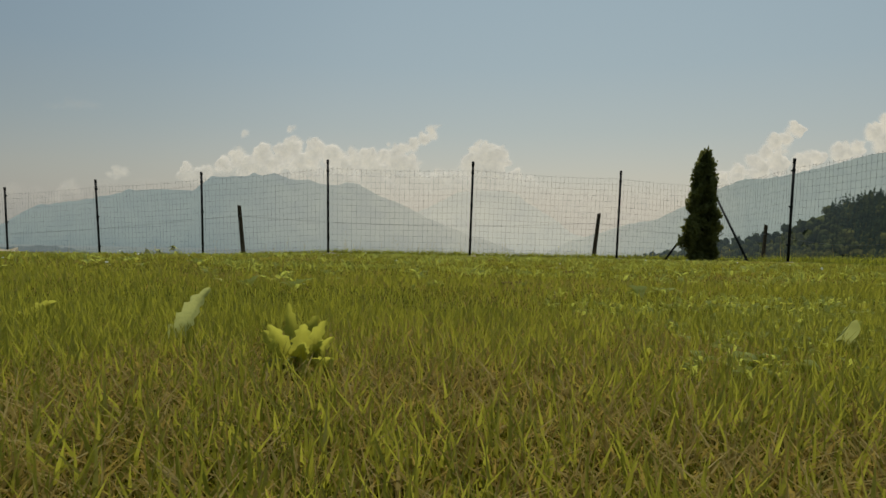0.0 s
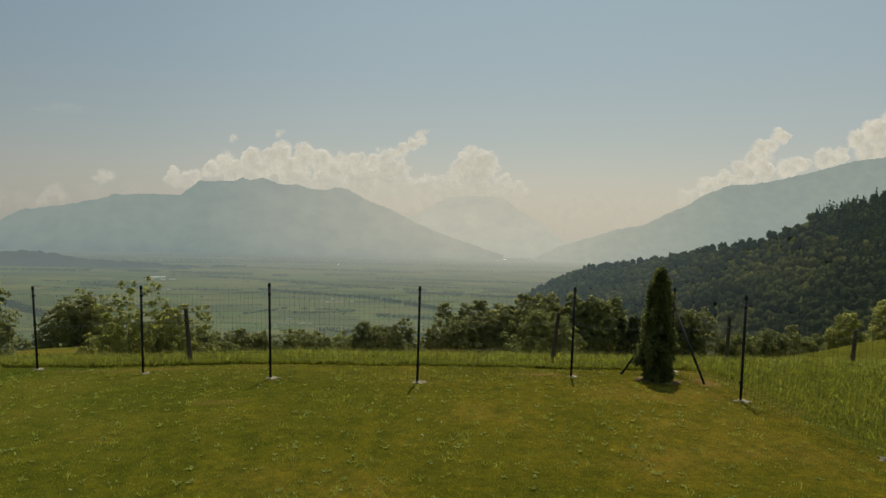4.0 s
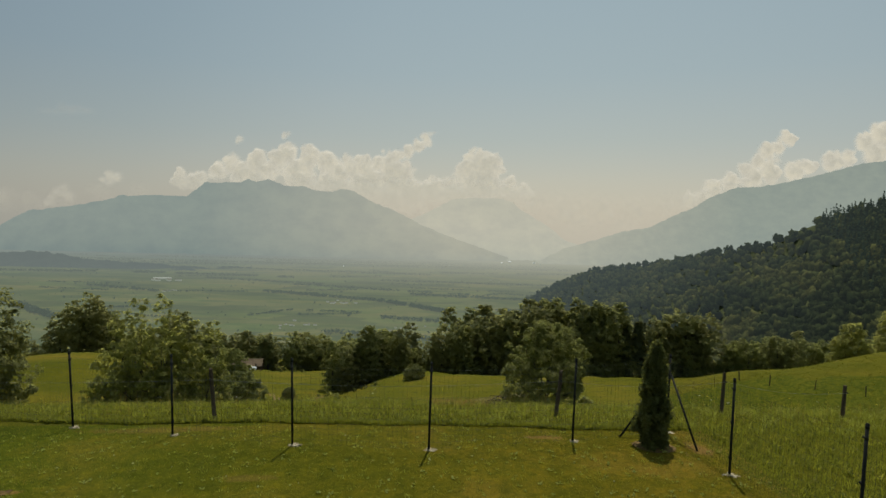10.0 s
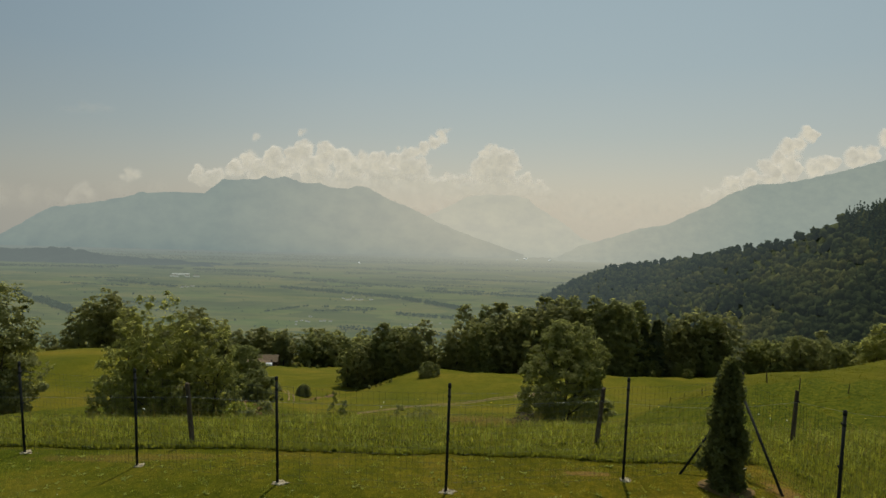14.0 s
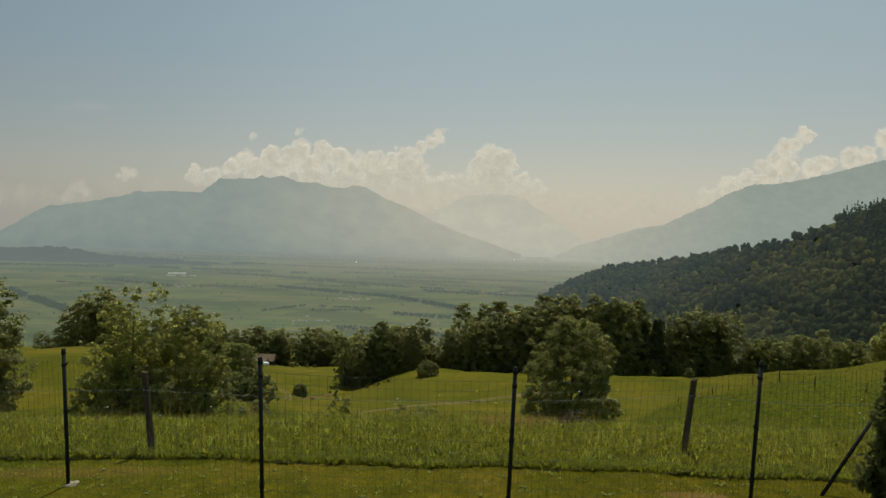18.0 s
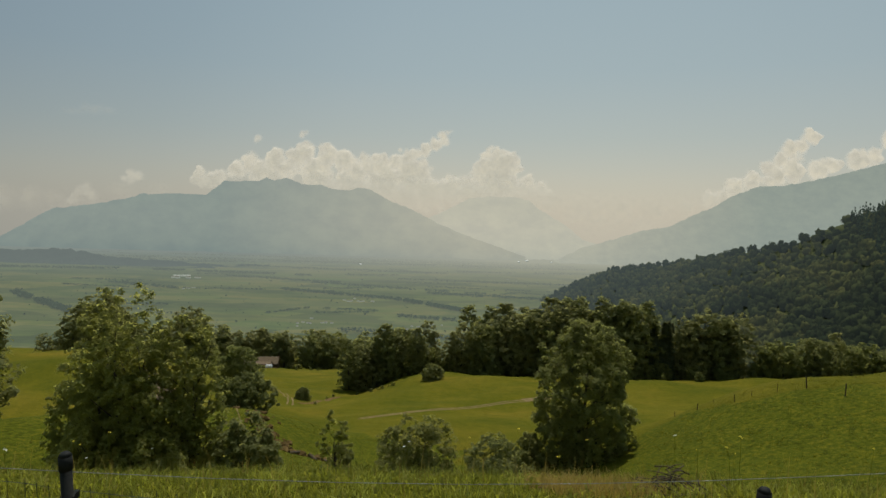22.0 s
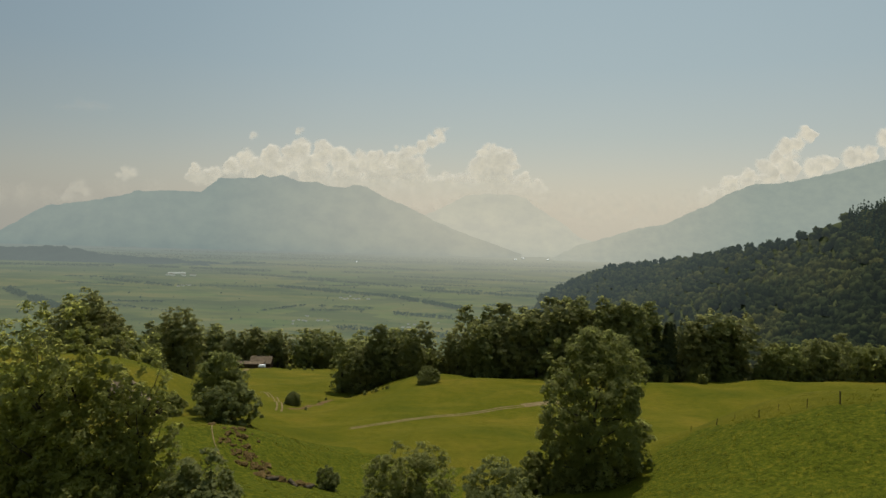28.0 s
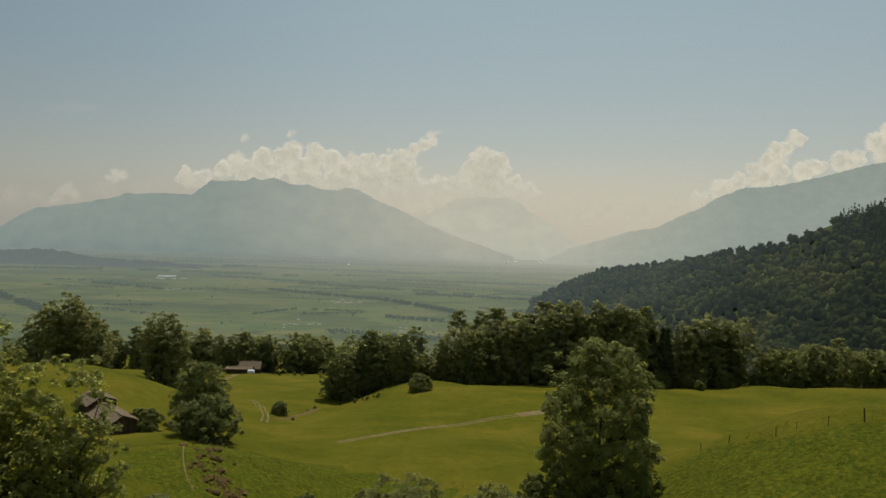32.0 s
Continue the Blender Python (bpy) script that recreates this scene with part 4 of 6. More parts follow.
for nm, lb, h, w, x, y, sd, m, pf in [("edge_tree", "dense broad-leaved tree on the slope", -5.4 - hz(-46.6, 60), 9.4, -46.6, 60, 25, M_WOOD_LEAF, DOME),
                                      ("mound_tree", "slender broad-leaved tree behind the rocky mound", -24.6 - hz(-40.2, 113), 9.4, -40.2, 113, 26, M_LEAF, COLUMN),
                                      ("round_bush", "dense round bush on the rocky mound", -24.0 - hz(-31.7, 95), 9.2, -31.7, 95, 27, M_LEAF_PALE, BUSHY),
                                      ("low_bush", "low bush on the meadow hollow", 3.4, 4.4, -40.5, 160, 28, M_LEAF, BUSHY),
                                      ("low_bush", "small bush beside the barn", 3.4, 5.5, -45, 104, 29, M_LEAF, BUSHY),
                                      ("slope_bush", "leafy hazel bush on the steep slope", -15.2 - hz(-3.6, 54), 6.6, -3.6, 54, 30, M_LEAF_PALE, BUSHY),
                                      ("slope_bush", "broad grey-green willow bush before the tall tree", -19.9 - hz(3.4, 62), 8.0, 3.4, 62, 32, M_LEAF_PALE, BUSHY),
                                      ("slope_bush", "small bush at the foot of the tall tree", 4.2, 4.6, 8.2, 74, 31, M_LEAF, BUSHY),
                                      ("slope_bush", "leafy bush on the slope under the fruit trees", -11.5 - hz(-13.7, 43.5), 4.6, -13.7, 43.5, 33, M_LEAF_PALE, BUSHY),
                                      ("slope_bush", "small dark bush on the slope beside old logs", 2.3, 3.0, -12.1, 68, 36, M_LEAF, BUSHY),
                                      ("sapling", "slim young tree on the slope below the garden", 2.2, 0.95, -3.7, 22.6, 37, M_ORCHARD, UPRIGHT),
                                      ("hedge_bush", "pale bush at the edge of the wood", 5.0, 8.0, -7.2, 188, 34, M_LEAF_PALE, BUSHY),
                                      ("edge_tree", "pale leafy tree behind the knoll", -14.6 - hz(72, 100), 8.5, 72, 100, 35, M_ORCHARD, DOME),
                                      ("edge_tree", "pale leafy tree behind the knoll", -12.5 - hz(82, 103), 9.5, 82, 103, 38, M_ORCHARD, BUSHY)]:
    stand(make_tree(nm, lb, h, w, 0.045 if nm == "sapling" else 0.23 if nm == "edge_tree" else 0.1 if y < 40 else 0.145 if y < 90 else 0.22, 620 if h > 9 else 320 if h > 3.3 else 90 if nm == "sapling" else 120, 42, m, sd, pf, 0.03, 0.085 * min(h, w), 0.1 if y < 60 else 0.0 if y < 90 else -0.2, 1.0, stems=1 if nm == "sapling" else 4, category="bush" if "bush" in nm else "tree", uneven=0.32), x, y, sd * 53)

# the woods along the meadow: seven shapes, set again and again
rng = np.random.default_rng(5)
WG = "trees of the wood edge"
W = [make_tree("wood_tree", "tall dense broad-leaved tree at the edge of the wood", 24, 11.5, 0.55, 232, 18, M_WOOD_DARK, 41, COLUMN, 0.02, 1.01, -0.2, 1.0, group=WG, limbs=9, heads=2, up=0.3, uneven=0.28),
     make_tree("wood_tree", "broad dense tree at the edge of the wood", 21, 14, 0.55, 248, 18, M_WOOD_LEAF, 42, DOME, 0.02, 1.09, -0.2, 0.8, group=WG, limbs=9, heads=2, up=0.3, uneven=0.28),
     make_tree("wood_tree", "tall pointed broad-leaved tree at the edge of the wood", 25.5, 10.5, 0.55, 224, 18, M_WOOD_LEAF, 43, POINTED, 0.02, 1.01, -0.2, 1.3, group=WG, limbs=9, heads=2, up=0.3, uneven=0.35),
     make_tree("wood_tree", "round pale tree at the edge of the wood", 16, 12, 0.55, 217, 18, M_LEAF, 44, BUSHY, 0.01, 0.94, -0.2, 0.9, group=WG, limbs=9, heads=2, up=0.3, uneven=0.3),
     make_spruce("spruce", "dark spruce in the wood", 25, 8, 45, M_NEEDLE, WG),
     make_tree("wood_tree", "slim dark broad-leaved tree at the edge of the wood", 24.5, 9, 0.55, 201, 18, M_WOOD_DARK, 46, POINTED, 0.02, 0.94, -0.2, 1.3, group=WG, limbs=9, heads=2, up=0.3, uneven=0.3),
     make_tree("wood_tree", "irregular broad-leaved tree at the edge of the wood", 22, 12.5, 0.55, 232, 18, M_WOOD_DARK, 47, UPRIGHT, 0.02, 1.09, -0.2, 1.0, group=WG, limbs=9, heads=2, up=0.3, uneven=0.34)]
W += [make_tree("wood_tree", "tall broad-leaved tree deeper in the wood", 24, 11.5, 0.85, 115, 17, M_WOOD_DARK, 48, COLUMN, 0.02, 1.6, -0.2, 1.0, group=WG, limbs=5, heads=2, up=0.3, uneven=0.28),
      make_tree("wood_tree", "broad tree deeper in the wood", 22, 13.5, 0.88, 120, 17, M_WOOD_LEAF, 49, DOME, 0.02, 1.7, -0.2, 0.8, group=WG, limbs=5, heads=2, up=0.3, uneven=0.28)]
first = [True] * 9


def plant(kind, x, y, s, turn):
    if first[kind]:
        first[kind] = False
        W[kind].matrix_basis = pose(x, y, hz(x, y) - 0.4, 0, 0, turn)
        W[kind].scale = (s * 1.18, s * 1.18, s)
    else:
        stand_copy(W[kind], x, y, turn, s, 0.4).scale = (s * 1.18, s * 1.18, s)


def row(x0, y0, x1, y1, n, kinds, smin, smax, jitter):
    for i in range(n):
        k = (i + 0.5) / n
        plant(int(rng.choice(kinds)), x0 + (x1 - x0) * k + rng.normal() * jitter, y0 + (y1 - y0) * k + rng.normal() * jitter, smin + (smax - smin) * rng.random(), rng.random() * 360)


row(-41, 232, -13, 226, 11, [0, 1, 2, 6], 0.7, 0.98, 1.5)
row(-44, 246, -10, 240, 8, [7, 8], 0.8, 0.98, 2)
row(2, 224, 32, 225, 9, [0, 1, 6], 0.88, 1.1, 1.4)
row(32, 225, 72, 226, 11, [0, 2, 5, 6], 1.06, 1.26, 1.5)
row(4, 238, 34, 239, 8, [7, 7, 2], 1.1, 1.28, 2)
row(34, 239, 76, 240, 10, [7, 7, 2], 1.2, 1.36, 2)
row(72, 227, 88, 228, 5, [4, 5, 2], 0.88, 1.04, 1.2)
row(88, 229, 108, 227, 5, [1, 6, 0], 1.04, 1.18, 1.5)
row(80, 244, 112, 241, 6, [7, 4, 7], 0.85, 1.0, 2)
row(110, 225, 200, 218, 17, [3, 3, 1], 0.58, 0.92, 2)
row(114, 238, 220, 234, 13, [8, 8, 7], 0.55, 0.8, 3)
row(58, 221, 110, 219, 9, [3, 3, 1], 0.25, 0.5, 1.5)
row(-10, 232, 4, 228, 5, [1, 3], 0.5, 0.75, 1.5)
row(-245, 455, -80, 448, 28, [7, 8], 1.05, 1.45, 5)
row(-230, 475, -70, 468, 18, [7, 8], 1.2, 1.5, 5)
row(-178, 300, -164, 296, 3, [0, 1], 1.0, 1.25, 2)
row(-215, 300, -180, 310, 6, [0, 1], 0.6, 0.8, 3)
for kind, x, y, top in ((0, -134, 224, -31.5), (0, -141, 226, -35), (6, -148, 228, -40), (0, -127, 223, -36), (6, -121.5, 223, -42), (0, -136, 231, -35), (0, -102.5, 224, -37.5), (0, -98, 226, -40), (6, -101, 230, -39)):
    plant(kind, x, y, (top - hz(x, y)) / {0: 24, 1: 21, 6: 22}[kind], x * 31)


# ---- the wooded hillside beyond the ravine ----
CREST = [(256, 1750, -280), (335, 1650, -214), (403, 1550, -166), (474, 1450, -143), (512, 1300, -116), (527, 1080, -76), (535, 950, -56), (537, 880, -32), (540, 800, -12), (528, 720, -2), (560, 620, 36), (620, 520, 80)]
FOOT = [(120, 1150, -330), (300, 430, -130), (380, 290, -82)]


def on_hill(s, v):
    a = np.array([np.interp(s * 11, range(12), [p[k] for p in CREST]) for k in range(3)])
    b = np.array([np.interp(s * 2, range(3), [p[k] for p in FOOT]) for k in range(3)])
    p = a + (b - a) * v
    p[2] += 10 * math.sin(v * 9 + s * 7) * v * (1 - v) * 2 - 18 * v * (1 - v)
    return p


def hillside():
    ns, nv = 60, 30
    V = np.array([on_hill(i / (ns - 1), j / (nv - 1) * 1.15 - 0.15 if j else -0.3) for j in range(nv) for i in range(ns)])
    V[6 * ns:, 2] += 5
    V[:ns, 2] -= 60
    i, j = np.meshgrid(np.arange(ns - 1), np.arange(nv - 1))
    q = (j * ns + i).ravel()
    tagged(new("hillside", mesh_from("hillside", V, np.stack([q, q + 1, q + ns + 1, q + ns], 1), M_FOREST_FLOOR, True)), "steep hillside under mixed forest", "hillside", kind="structure")
    r = np.random.default_rng(8)
    taken = set()
    kinds = {"broad": ([], [], [], []), "spruce": ([], [], [], [])}
    CV, CT = [], []                                 # the full inner part of each broad crown
    for _ in range(80000):
        s, v = r.random() ** 0.75, r.random() * 1.06 - 0.06
        p = on_hill(s, v)
        stand_ = noise.noise(Vector((p[0] * 0.012, p[1] * 0.008, p[2] * 0.03)))
        conifer = r.random() < (0.0 if s < 0.7 else 0.04 + 0.4 * step((stand_ - 0.05) / 0.25) * step((s - 0.5) / 0.25) + (0.25 if v < 0.04 and s > 0.72 else 0))
        side_ = 7.0 if conifer else 9.4 + 3.0 * step((p[1] - 600) / 600)
        cell = (round(p[0] / side_), round(p[1] / side_))
        if cell in taken:
            continue
        taken.add(cell)
        far_ = step((p[1] - 450) / 700)
        C, S, O, T = kinds["spruce" if conifer else "broad"]
        if conifer:
            n = int(80 - 40 * far_)
            h = 21 + 9 * r.random()
            k = r.random(n) ** 1.25
            a = r.random(n) * 6.28
            rad = h * 0.17 * (1 - k) * (0.75 + 0.45 * r.random(n)) * (0.8 + 0.25 * np.sin(k * 34))
            C.append(p + np.stack([np.cos(a) * rad, np.sin(a) * rad, k * h - 0.25 * rad], 1))
            S.append((1.5 + 1.7 * (1 - k)) * (1 + 0.4 * far_))
            O.append(np.stack([np.cos(a), np.sin(a), 1.1 + 0 * a], 1))
            T.append(np.full(n, 0.5 + 0.5 * r.random()))
        else:
            n, lobes = int(150 - 90 * far_), 9
            h, w = 13 + 8 * r.random(), 5.2 + 3.8 * r.random()
            ld = r.normal(size=(lobes, 3))
            ld /= np.linalg.norm(ld, axis=1)[:, None]
            ld[:, 2] = np.abs(ld[:, 2]) * 1.2 - 0.35
            lc = ld * (w * 0.62, w * 0.62, h * 0.34)
            pick = r.integers(0, lobes, n)
            d = r.normal(size=(n, 3)) + ld[pick] * 0.8 + (0, 0, 0.4)
            d /= np.linalg.norm(d, axis=1)[:, None]
            C.append(p + (0, 0, h * 0.62) + lc[pick] + d * (w * 0.42, w * 0.42, w * 0.42) * (0.8 + 0.25 * r.random(n))[:, None])
            S.append(np.full(n, (0.1 * w + 0.6) * (1 + 0.7 * far_)))
            O.append(d + (0, 0, 0.12))
            core = ICO2[0] * (w * 0.78, w * 0.78, h * (0.36 + 0.12 * r.random()))
            bulge = np.array([noise.noise(Vector(c) * 0.3 + Vector(p) * 0.1) + 0.5 * noise.noise(Vector(c) * 0.75 + Vector(p) * 0.1) for c in core])
            CV.append(core * (0.9 + 0.75 * bulge)[:, None] + p + (0, 0, h * 0.62))
            tone = np.clip(0.5 + 0.75 * stand_ + 0.16 * r.normal() + (0.35 if r.random() < 0.05 else 0), 0, 1)
            T.append(np.full(n, tone))
            CT.append(np.full(len(core), tone))
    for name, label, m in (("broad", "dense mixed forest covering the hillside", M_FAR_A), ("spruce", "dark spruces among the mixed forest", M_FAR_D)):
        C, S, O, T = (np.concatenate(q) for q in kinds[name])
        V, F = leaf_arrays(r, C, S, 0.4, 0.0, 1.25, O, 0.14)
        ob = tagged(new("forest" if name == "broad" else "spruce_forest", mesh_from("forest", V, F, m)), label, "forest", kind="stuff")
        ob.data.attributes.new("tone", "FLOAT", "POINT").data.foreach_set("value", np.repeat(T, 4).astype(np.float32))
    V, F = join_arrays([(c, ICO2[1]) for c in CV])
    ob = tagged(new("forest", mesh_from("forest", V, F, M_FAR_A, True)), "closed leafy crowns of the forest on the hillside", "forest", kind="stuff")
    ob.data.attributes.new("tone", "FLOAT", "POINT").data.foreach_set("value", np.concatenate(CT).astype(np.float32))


hillside()


# ---- the garden fence ----
POSTS = [(-11.2, 12.4), (-8.8, 11.7), (-6.53, 11.0), (-4.31, 10.35), (-1.93, 9.57), (0.38, 9.48), (2.94, 10.13), (4.9, 10.85), (5.0, 8.6), (5.25, 6.2), (5.45, 3.7), (5.6, 1.2)]
LEANS = [(0, 0), (-0.01, 0.0), (-0.02, -0.02), (0.005, -0.03), (0.004, -0.06), (0.012, -0.06), (0.005, -0.02), (0.01, 0), (-0.01, -0.02), (0.0, -0.01), (0, 0), (0, 0)]
POST_H = 1.5


def fence_post():
    bm = bmesh.new()
    bmesh.ops.create_cone(bm, cap_ends=True, segments=12, radius1=0.019, radius2=0.019, depth=POST_H + 0.2, matrix=Matrix.Translation((0, 0, (POST_H - 0.2) / 2)))
    return bm_mesh("post", bm, M_POST, True)


def ring(z, r=0.0235, d=0.035, name="clamp"):
    bm = bmesh.new()
    bmesh.ops.create_cone(bm, cap_ends=True, segments=10, radius1=r, radius2=r, depth=d, matrix=Matrix.Translation((0, 0, z)))
    box(bm, (0.018, 0.05, d * 0.8), (0, 0.03, z), 0.003)
    return bm_mesh(name, bm, M_POST)


def cap_mesh():
    bm = bmesh.new()
    bmesh.ops.create_cone(bm, cap_ends=True, segments=12, radius1=0.0225, radius2=0.0215, depth=0.05, matrix=Matrix.Translation((0, 0, POST_H)))
    bmesh.ops.create_cone(bm, cap_ends=True, segments=12, radius1=0.0215, radius2=0.014, depth=0.012, matrix=Matrix.Translation((0, 0, POST_H + 0.031)))
    return bm_mesh("cap", bm, M_POST, True)


def footing_mesh(seed):
    r = random.Random(seed)
    bm = bmesh.new()
    bmesh.ops.create_icosphere(bm, subdivisions=3, radius=1.0)
    for v in bm.verts:
        n = noise.noise(v.co * 1.7 + Vector((seed, 0, 0)))
        v.co = Vector((v.co.x * 0.085 * (1 + 1.1 * n), v.co.y * 0.07 * (1 + 1.1 * n), v.co.z * 0.028 * (1 + 0.4 * n)))
    return bm_mesh("footing", bm, M_CONCRETE, True)


fence = tagged(new("garden_fence"), "dark wire-mesh garden fence on slim steel posts", "fence")
fence.location = (POSTS[5][0], POSTS[5][1], hz(*POSTS[5]))
bpy.context.view_layer.update()
F0 = Vector(fence.location)
me_post, me_cap = fence_post(), cap_mesh()
me_clamps = [ring(z) for z in (0.28, 0.84, 1.36)]
tops = []
for i, ((x, y), (lx, ly)) in enumerate(zip(POSTS, LEANS)):
    z = hz(x, y)
    m = Matrix.Translation(Vector((x, y, z)) - F0) @ Vector((0, 0, 1)).rotation_difference(Vector((lx, ly, 1)).normalized()).to_matrix().to_4x4()
    p = part("post", me_post, None, fence)
    p.matrix_basis = m
    for me in [me_cap] + me_clamps:
        part("cap" if me is me_cap else "clamp", me, None, p)
    ft = part("footing", footing_mesh(i), None, fence, "rough pale concrete footing")
    ft.location = Vector((x + 0.03, y, z + 0.01)) - F0
    tops.append((Vector((x, y, z)), Vector((lx, ly, 1)).normalized()))


def wire_bay(a, b, ua, ub):
    """Welded mesh between two posts: upright and level wires, the net a little slack at the top."""
    V, F = [], []
    n = max(6, round((b - a).length / 0.0762))
    levels = [0.04 + 0.097 * k for k in range(15)]

    def at(k, h):
        u = k / n
        sag = 0.03 * math.sin(math.pi * u)
        g = a.lerp(b, u)
        g = Vector((g.x, g.y, g.z * 0.5 + hz(g.x, g.y) * 0.5))
        wob = 0.012 * math.sin(k * 1.7 + h * 5) + 0.02 * math.sin(math.pi * u) * math.sin(h * 3 + a.x)
        side = Vector((-(b - a).y, (b - a).x, 0)).normalized()
        return g + ua.lerp(ub, u) * (h * (1 - sag / 1.5)) + side * wob

    def wire(pts, r):
        base = len(V)
        for p, nx in zip(pts, list(pts[1:]) + [pts[-1] + (pts[-1] - pts[-2])]):
            d = (nx - p).normalized()
            s = d.orthogonal().normalized()
            t = d.cross(s)
            for w in (0, 2.094, 4.189):
                V.append(tuple(p + (s * math.cos(w) + t * math.sin(w)) * r))
        for q in range(len(pts) - 1):
            for w in range(3):
                e, f = base + q * 3 + w, base + q * 3 + (w + 1) % 3
                F.append((e, f, f + 3, e + 3))

    for k in range(n + 1):
        wire([at(k, h) - F0 for h in (levels[0], 0.5, 1.0, levels[-1] + 0.02)], 0.0013)
    for h in levels:
        wire([at(k, h) - F0 for k in range(0, n + 1, 3)] + [at(n, h) - F0], 0.0013)
    return mesh_from("wire_mesh", np.array(V), np.array(F), M_WIRE)


for i in range(len(POSTS) - 1):
    part("wire_mesh", wire_bay(tops[i][0], tops[i + 1][0], tops[i][1], tops[i + 1][1]), None, fence)
corner = tops[7][0]
for ox, oy in ((-1.05, -0.38), (0.12, -1.15)):
    fx, fy = corner.x + ox, corner.y + oy
    line = [Vector((fx, fy, hz(fx, fy) - 0.05)) - F0, corner + Vector((0, 0, 1.25)) - F0]
    v, f = tube_arrays(line, [0.019, 0.019], 8)
    part("brace", mesh_from("brace", v, f, M_POST, True), None, fence, "slanting steel brace")

# ---- the old pasture fence: weathered posts and a pale cord ----
pasture = tagged(new("pasture_fence"), "weathered wooden posts with a thin pale cord", "fence")
pasture.location = (-3.98, 11.5, hz(-3.98, 11.5))
P0 = Vector(pasture.location)
OLD = [(-13.5, 13.6, 1.05, 0.02), (-3.98, 11.5, 1.06, -0.08), (3.02, 12.05, 1.0, 0.085), (6.95, 12.9, 0.98, 0.03), (9.6, 12.75, 0.75, 0.02)]
cord = []
for k, (x, y, h, lean) in enumerate(OLD):
    bm = bmesh.new()
    bmesh.ops.create_cone(bm, cap_ends=True, segments=9, radius1=0.047, radius2=0.037, depth=h + 0.3, matrix=Matrix.Translation((0, 0, (h - 0.3) / 2)))
    for v in bm.verts:
        n = noise.noise(v.co * 6 + Vector((k * 3, 0, 0)))
        v.co.x, v.co.y = v.co.x * (1 + 0.25 * n), v.co.y * (1 + 0.25 * n)
        if v.co.z > h * 0.8:
            v.co.z += 0.04 * n
    p = part("wooden_post", bm, M_OLDWOOD, pasture)
    p.matrix_basis = Matrix.Translation(Vector((x, y, hz(x, y))) - P0) @ pose(0, 0, 0, 0, math.degrees(lean), 0)
    bm = bmesh.new()
    bmesh.ops.create_cone(bm, cap_ends=True, segments=8, radius1=0.02, radius2=0.014, depth=0.07, matrix=pose(0, -0.075, h * 0.8, 90, 0, 0))
    part("insulator", bm, M_POST, p, "black plastic insulator")
    cord.append(Vector((x + lean * h * 0.8, y - 0.1, hz(x, y) + h * 0.8)) - P0)
for a, b in zip(cord, cord[1:]):
    pts = [a.lerp(b, t / 8) - Vector((0, 0, 0.12 * math.sin(math.pi * t / 8))) for t in range(9)]
    v, f = tube_arrays(pts, [0.0026] * 9, 5)
    part("cord", mesh_from("cord", v, f, M_TAPE), None, pasture, "thin pale cord")

# the posts along the knoll
knoll = tagged(new("knoll_fence"), "row of short weathered posts across the meadow knoll", "fence")
knoll.location = (40, 70, hz(40, 70))
for k, (x, y, h, rad) in enumerate([(38.2, 72.0, 1.3, 0.07), (35.7, 73.2, 0.95, 0.035), (33.7, 74.8, 0.75, 0.025), (31.9, 75.0, 0.9, 0.045), (30.9, 78.1, 0.55, 0.025), (29.5, 79.3, 0.85, 0.05),
                                   (28.0, 82.4, 0.75, 0.04), (39.5, 67.6, 1.3, 0.07), (42.5, 64.0, 1.1, 0.05), (46.0, 61.0, 1.2, 0.06)]):
    bm = bmesh.new()
    bmesh.ops.create_cone(bm, cap_ends=True, segments=7, radius1=rad, radius2=rad * 0.85, depth=h + 0.3, matrix=Matrix.Translation((0, 0, (h - 0.3) / 2)))
    p = part("wooden_post", bm, M_OLDWOOD, knoll)
    p.matrix_basis = Matrix.Translation(Vector((x, y, hz(x, y))) - Vector(knoll.location)) @ pose(0, 0, 0, 0, (k * 37 % 11) - 5, 0)


# ---- the thuja in the corner ----
def thuja():
    r = np.random.default_rng(61)
    thing = tagged(new("thuja"), "narrow dark green columnar thuja in the fence corner", "tree")
    pts = []
    H = 1.8
    for k in range(1250):
        z = H * r.random() ** 0.9
        prof = 0.24 * (1 - (z / H) ** 2.4) ** 0.85 * (0.75 + 0.25 * min(1, z / 0.4)) + 0.04
        a = r.random() * 6.283
        lump = 0.82 + 0.75 * noise.noise(Vector((math.cos(a) * 2, math.sin(a) * 2, z * 4.5)))
        rad = prof * lump * (0.55 + 0.5 * r.random() ** 0.5)
        pts.append((math.cos(a) * rad, math.sin(a) * rad, z + 0.03))
    pts = np.array(pts)
    c = pts[:, None] + r.normal(size=(len(pts), 9, 3)) * (0.022, 0.022, 0.04)
    V, F = leaf_arrays(r, c.reshape(-1, 3), 0.038, 0.4, 0.0, 2.2)
    tv, tf = tube_arrays([(0, 0, -0.1), (0.01, 0, 0.8), (0, 0.01, 1.8)], [0.035, 0.025, 0.006], 8)
    part("trunk", mesh_from("trunk", tv, tf, M_BARK, True), None, thing)
    part("foliage", mesh_from("foliage", V, F, M_THUJA), None, thing)
    stand(thing, 4.31, 9.95, 0, 1, 0.02)


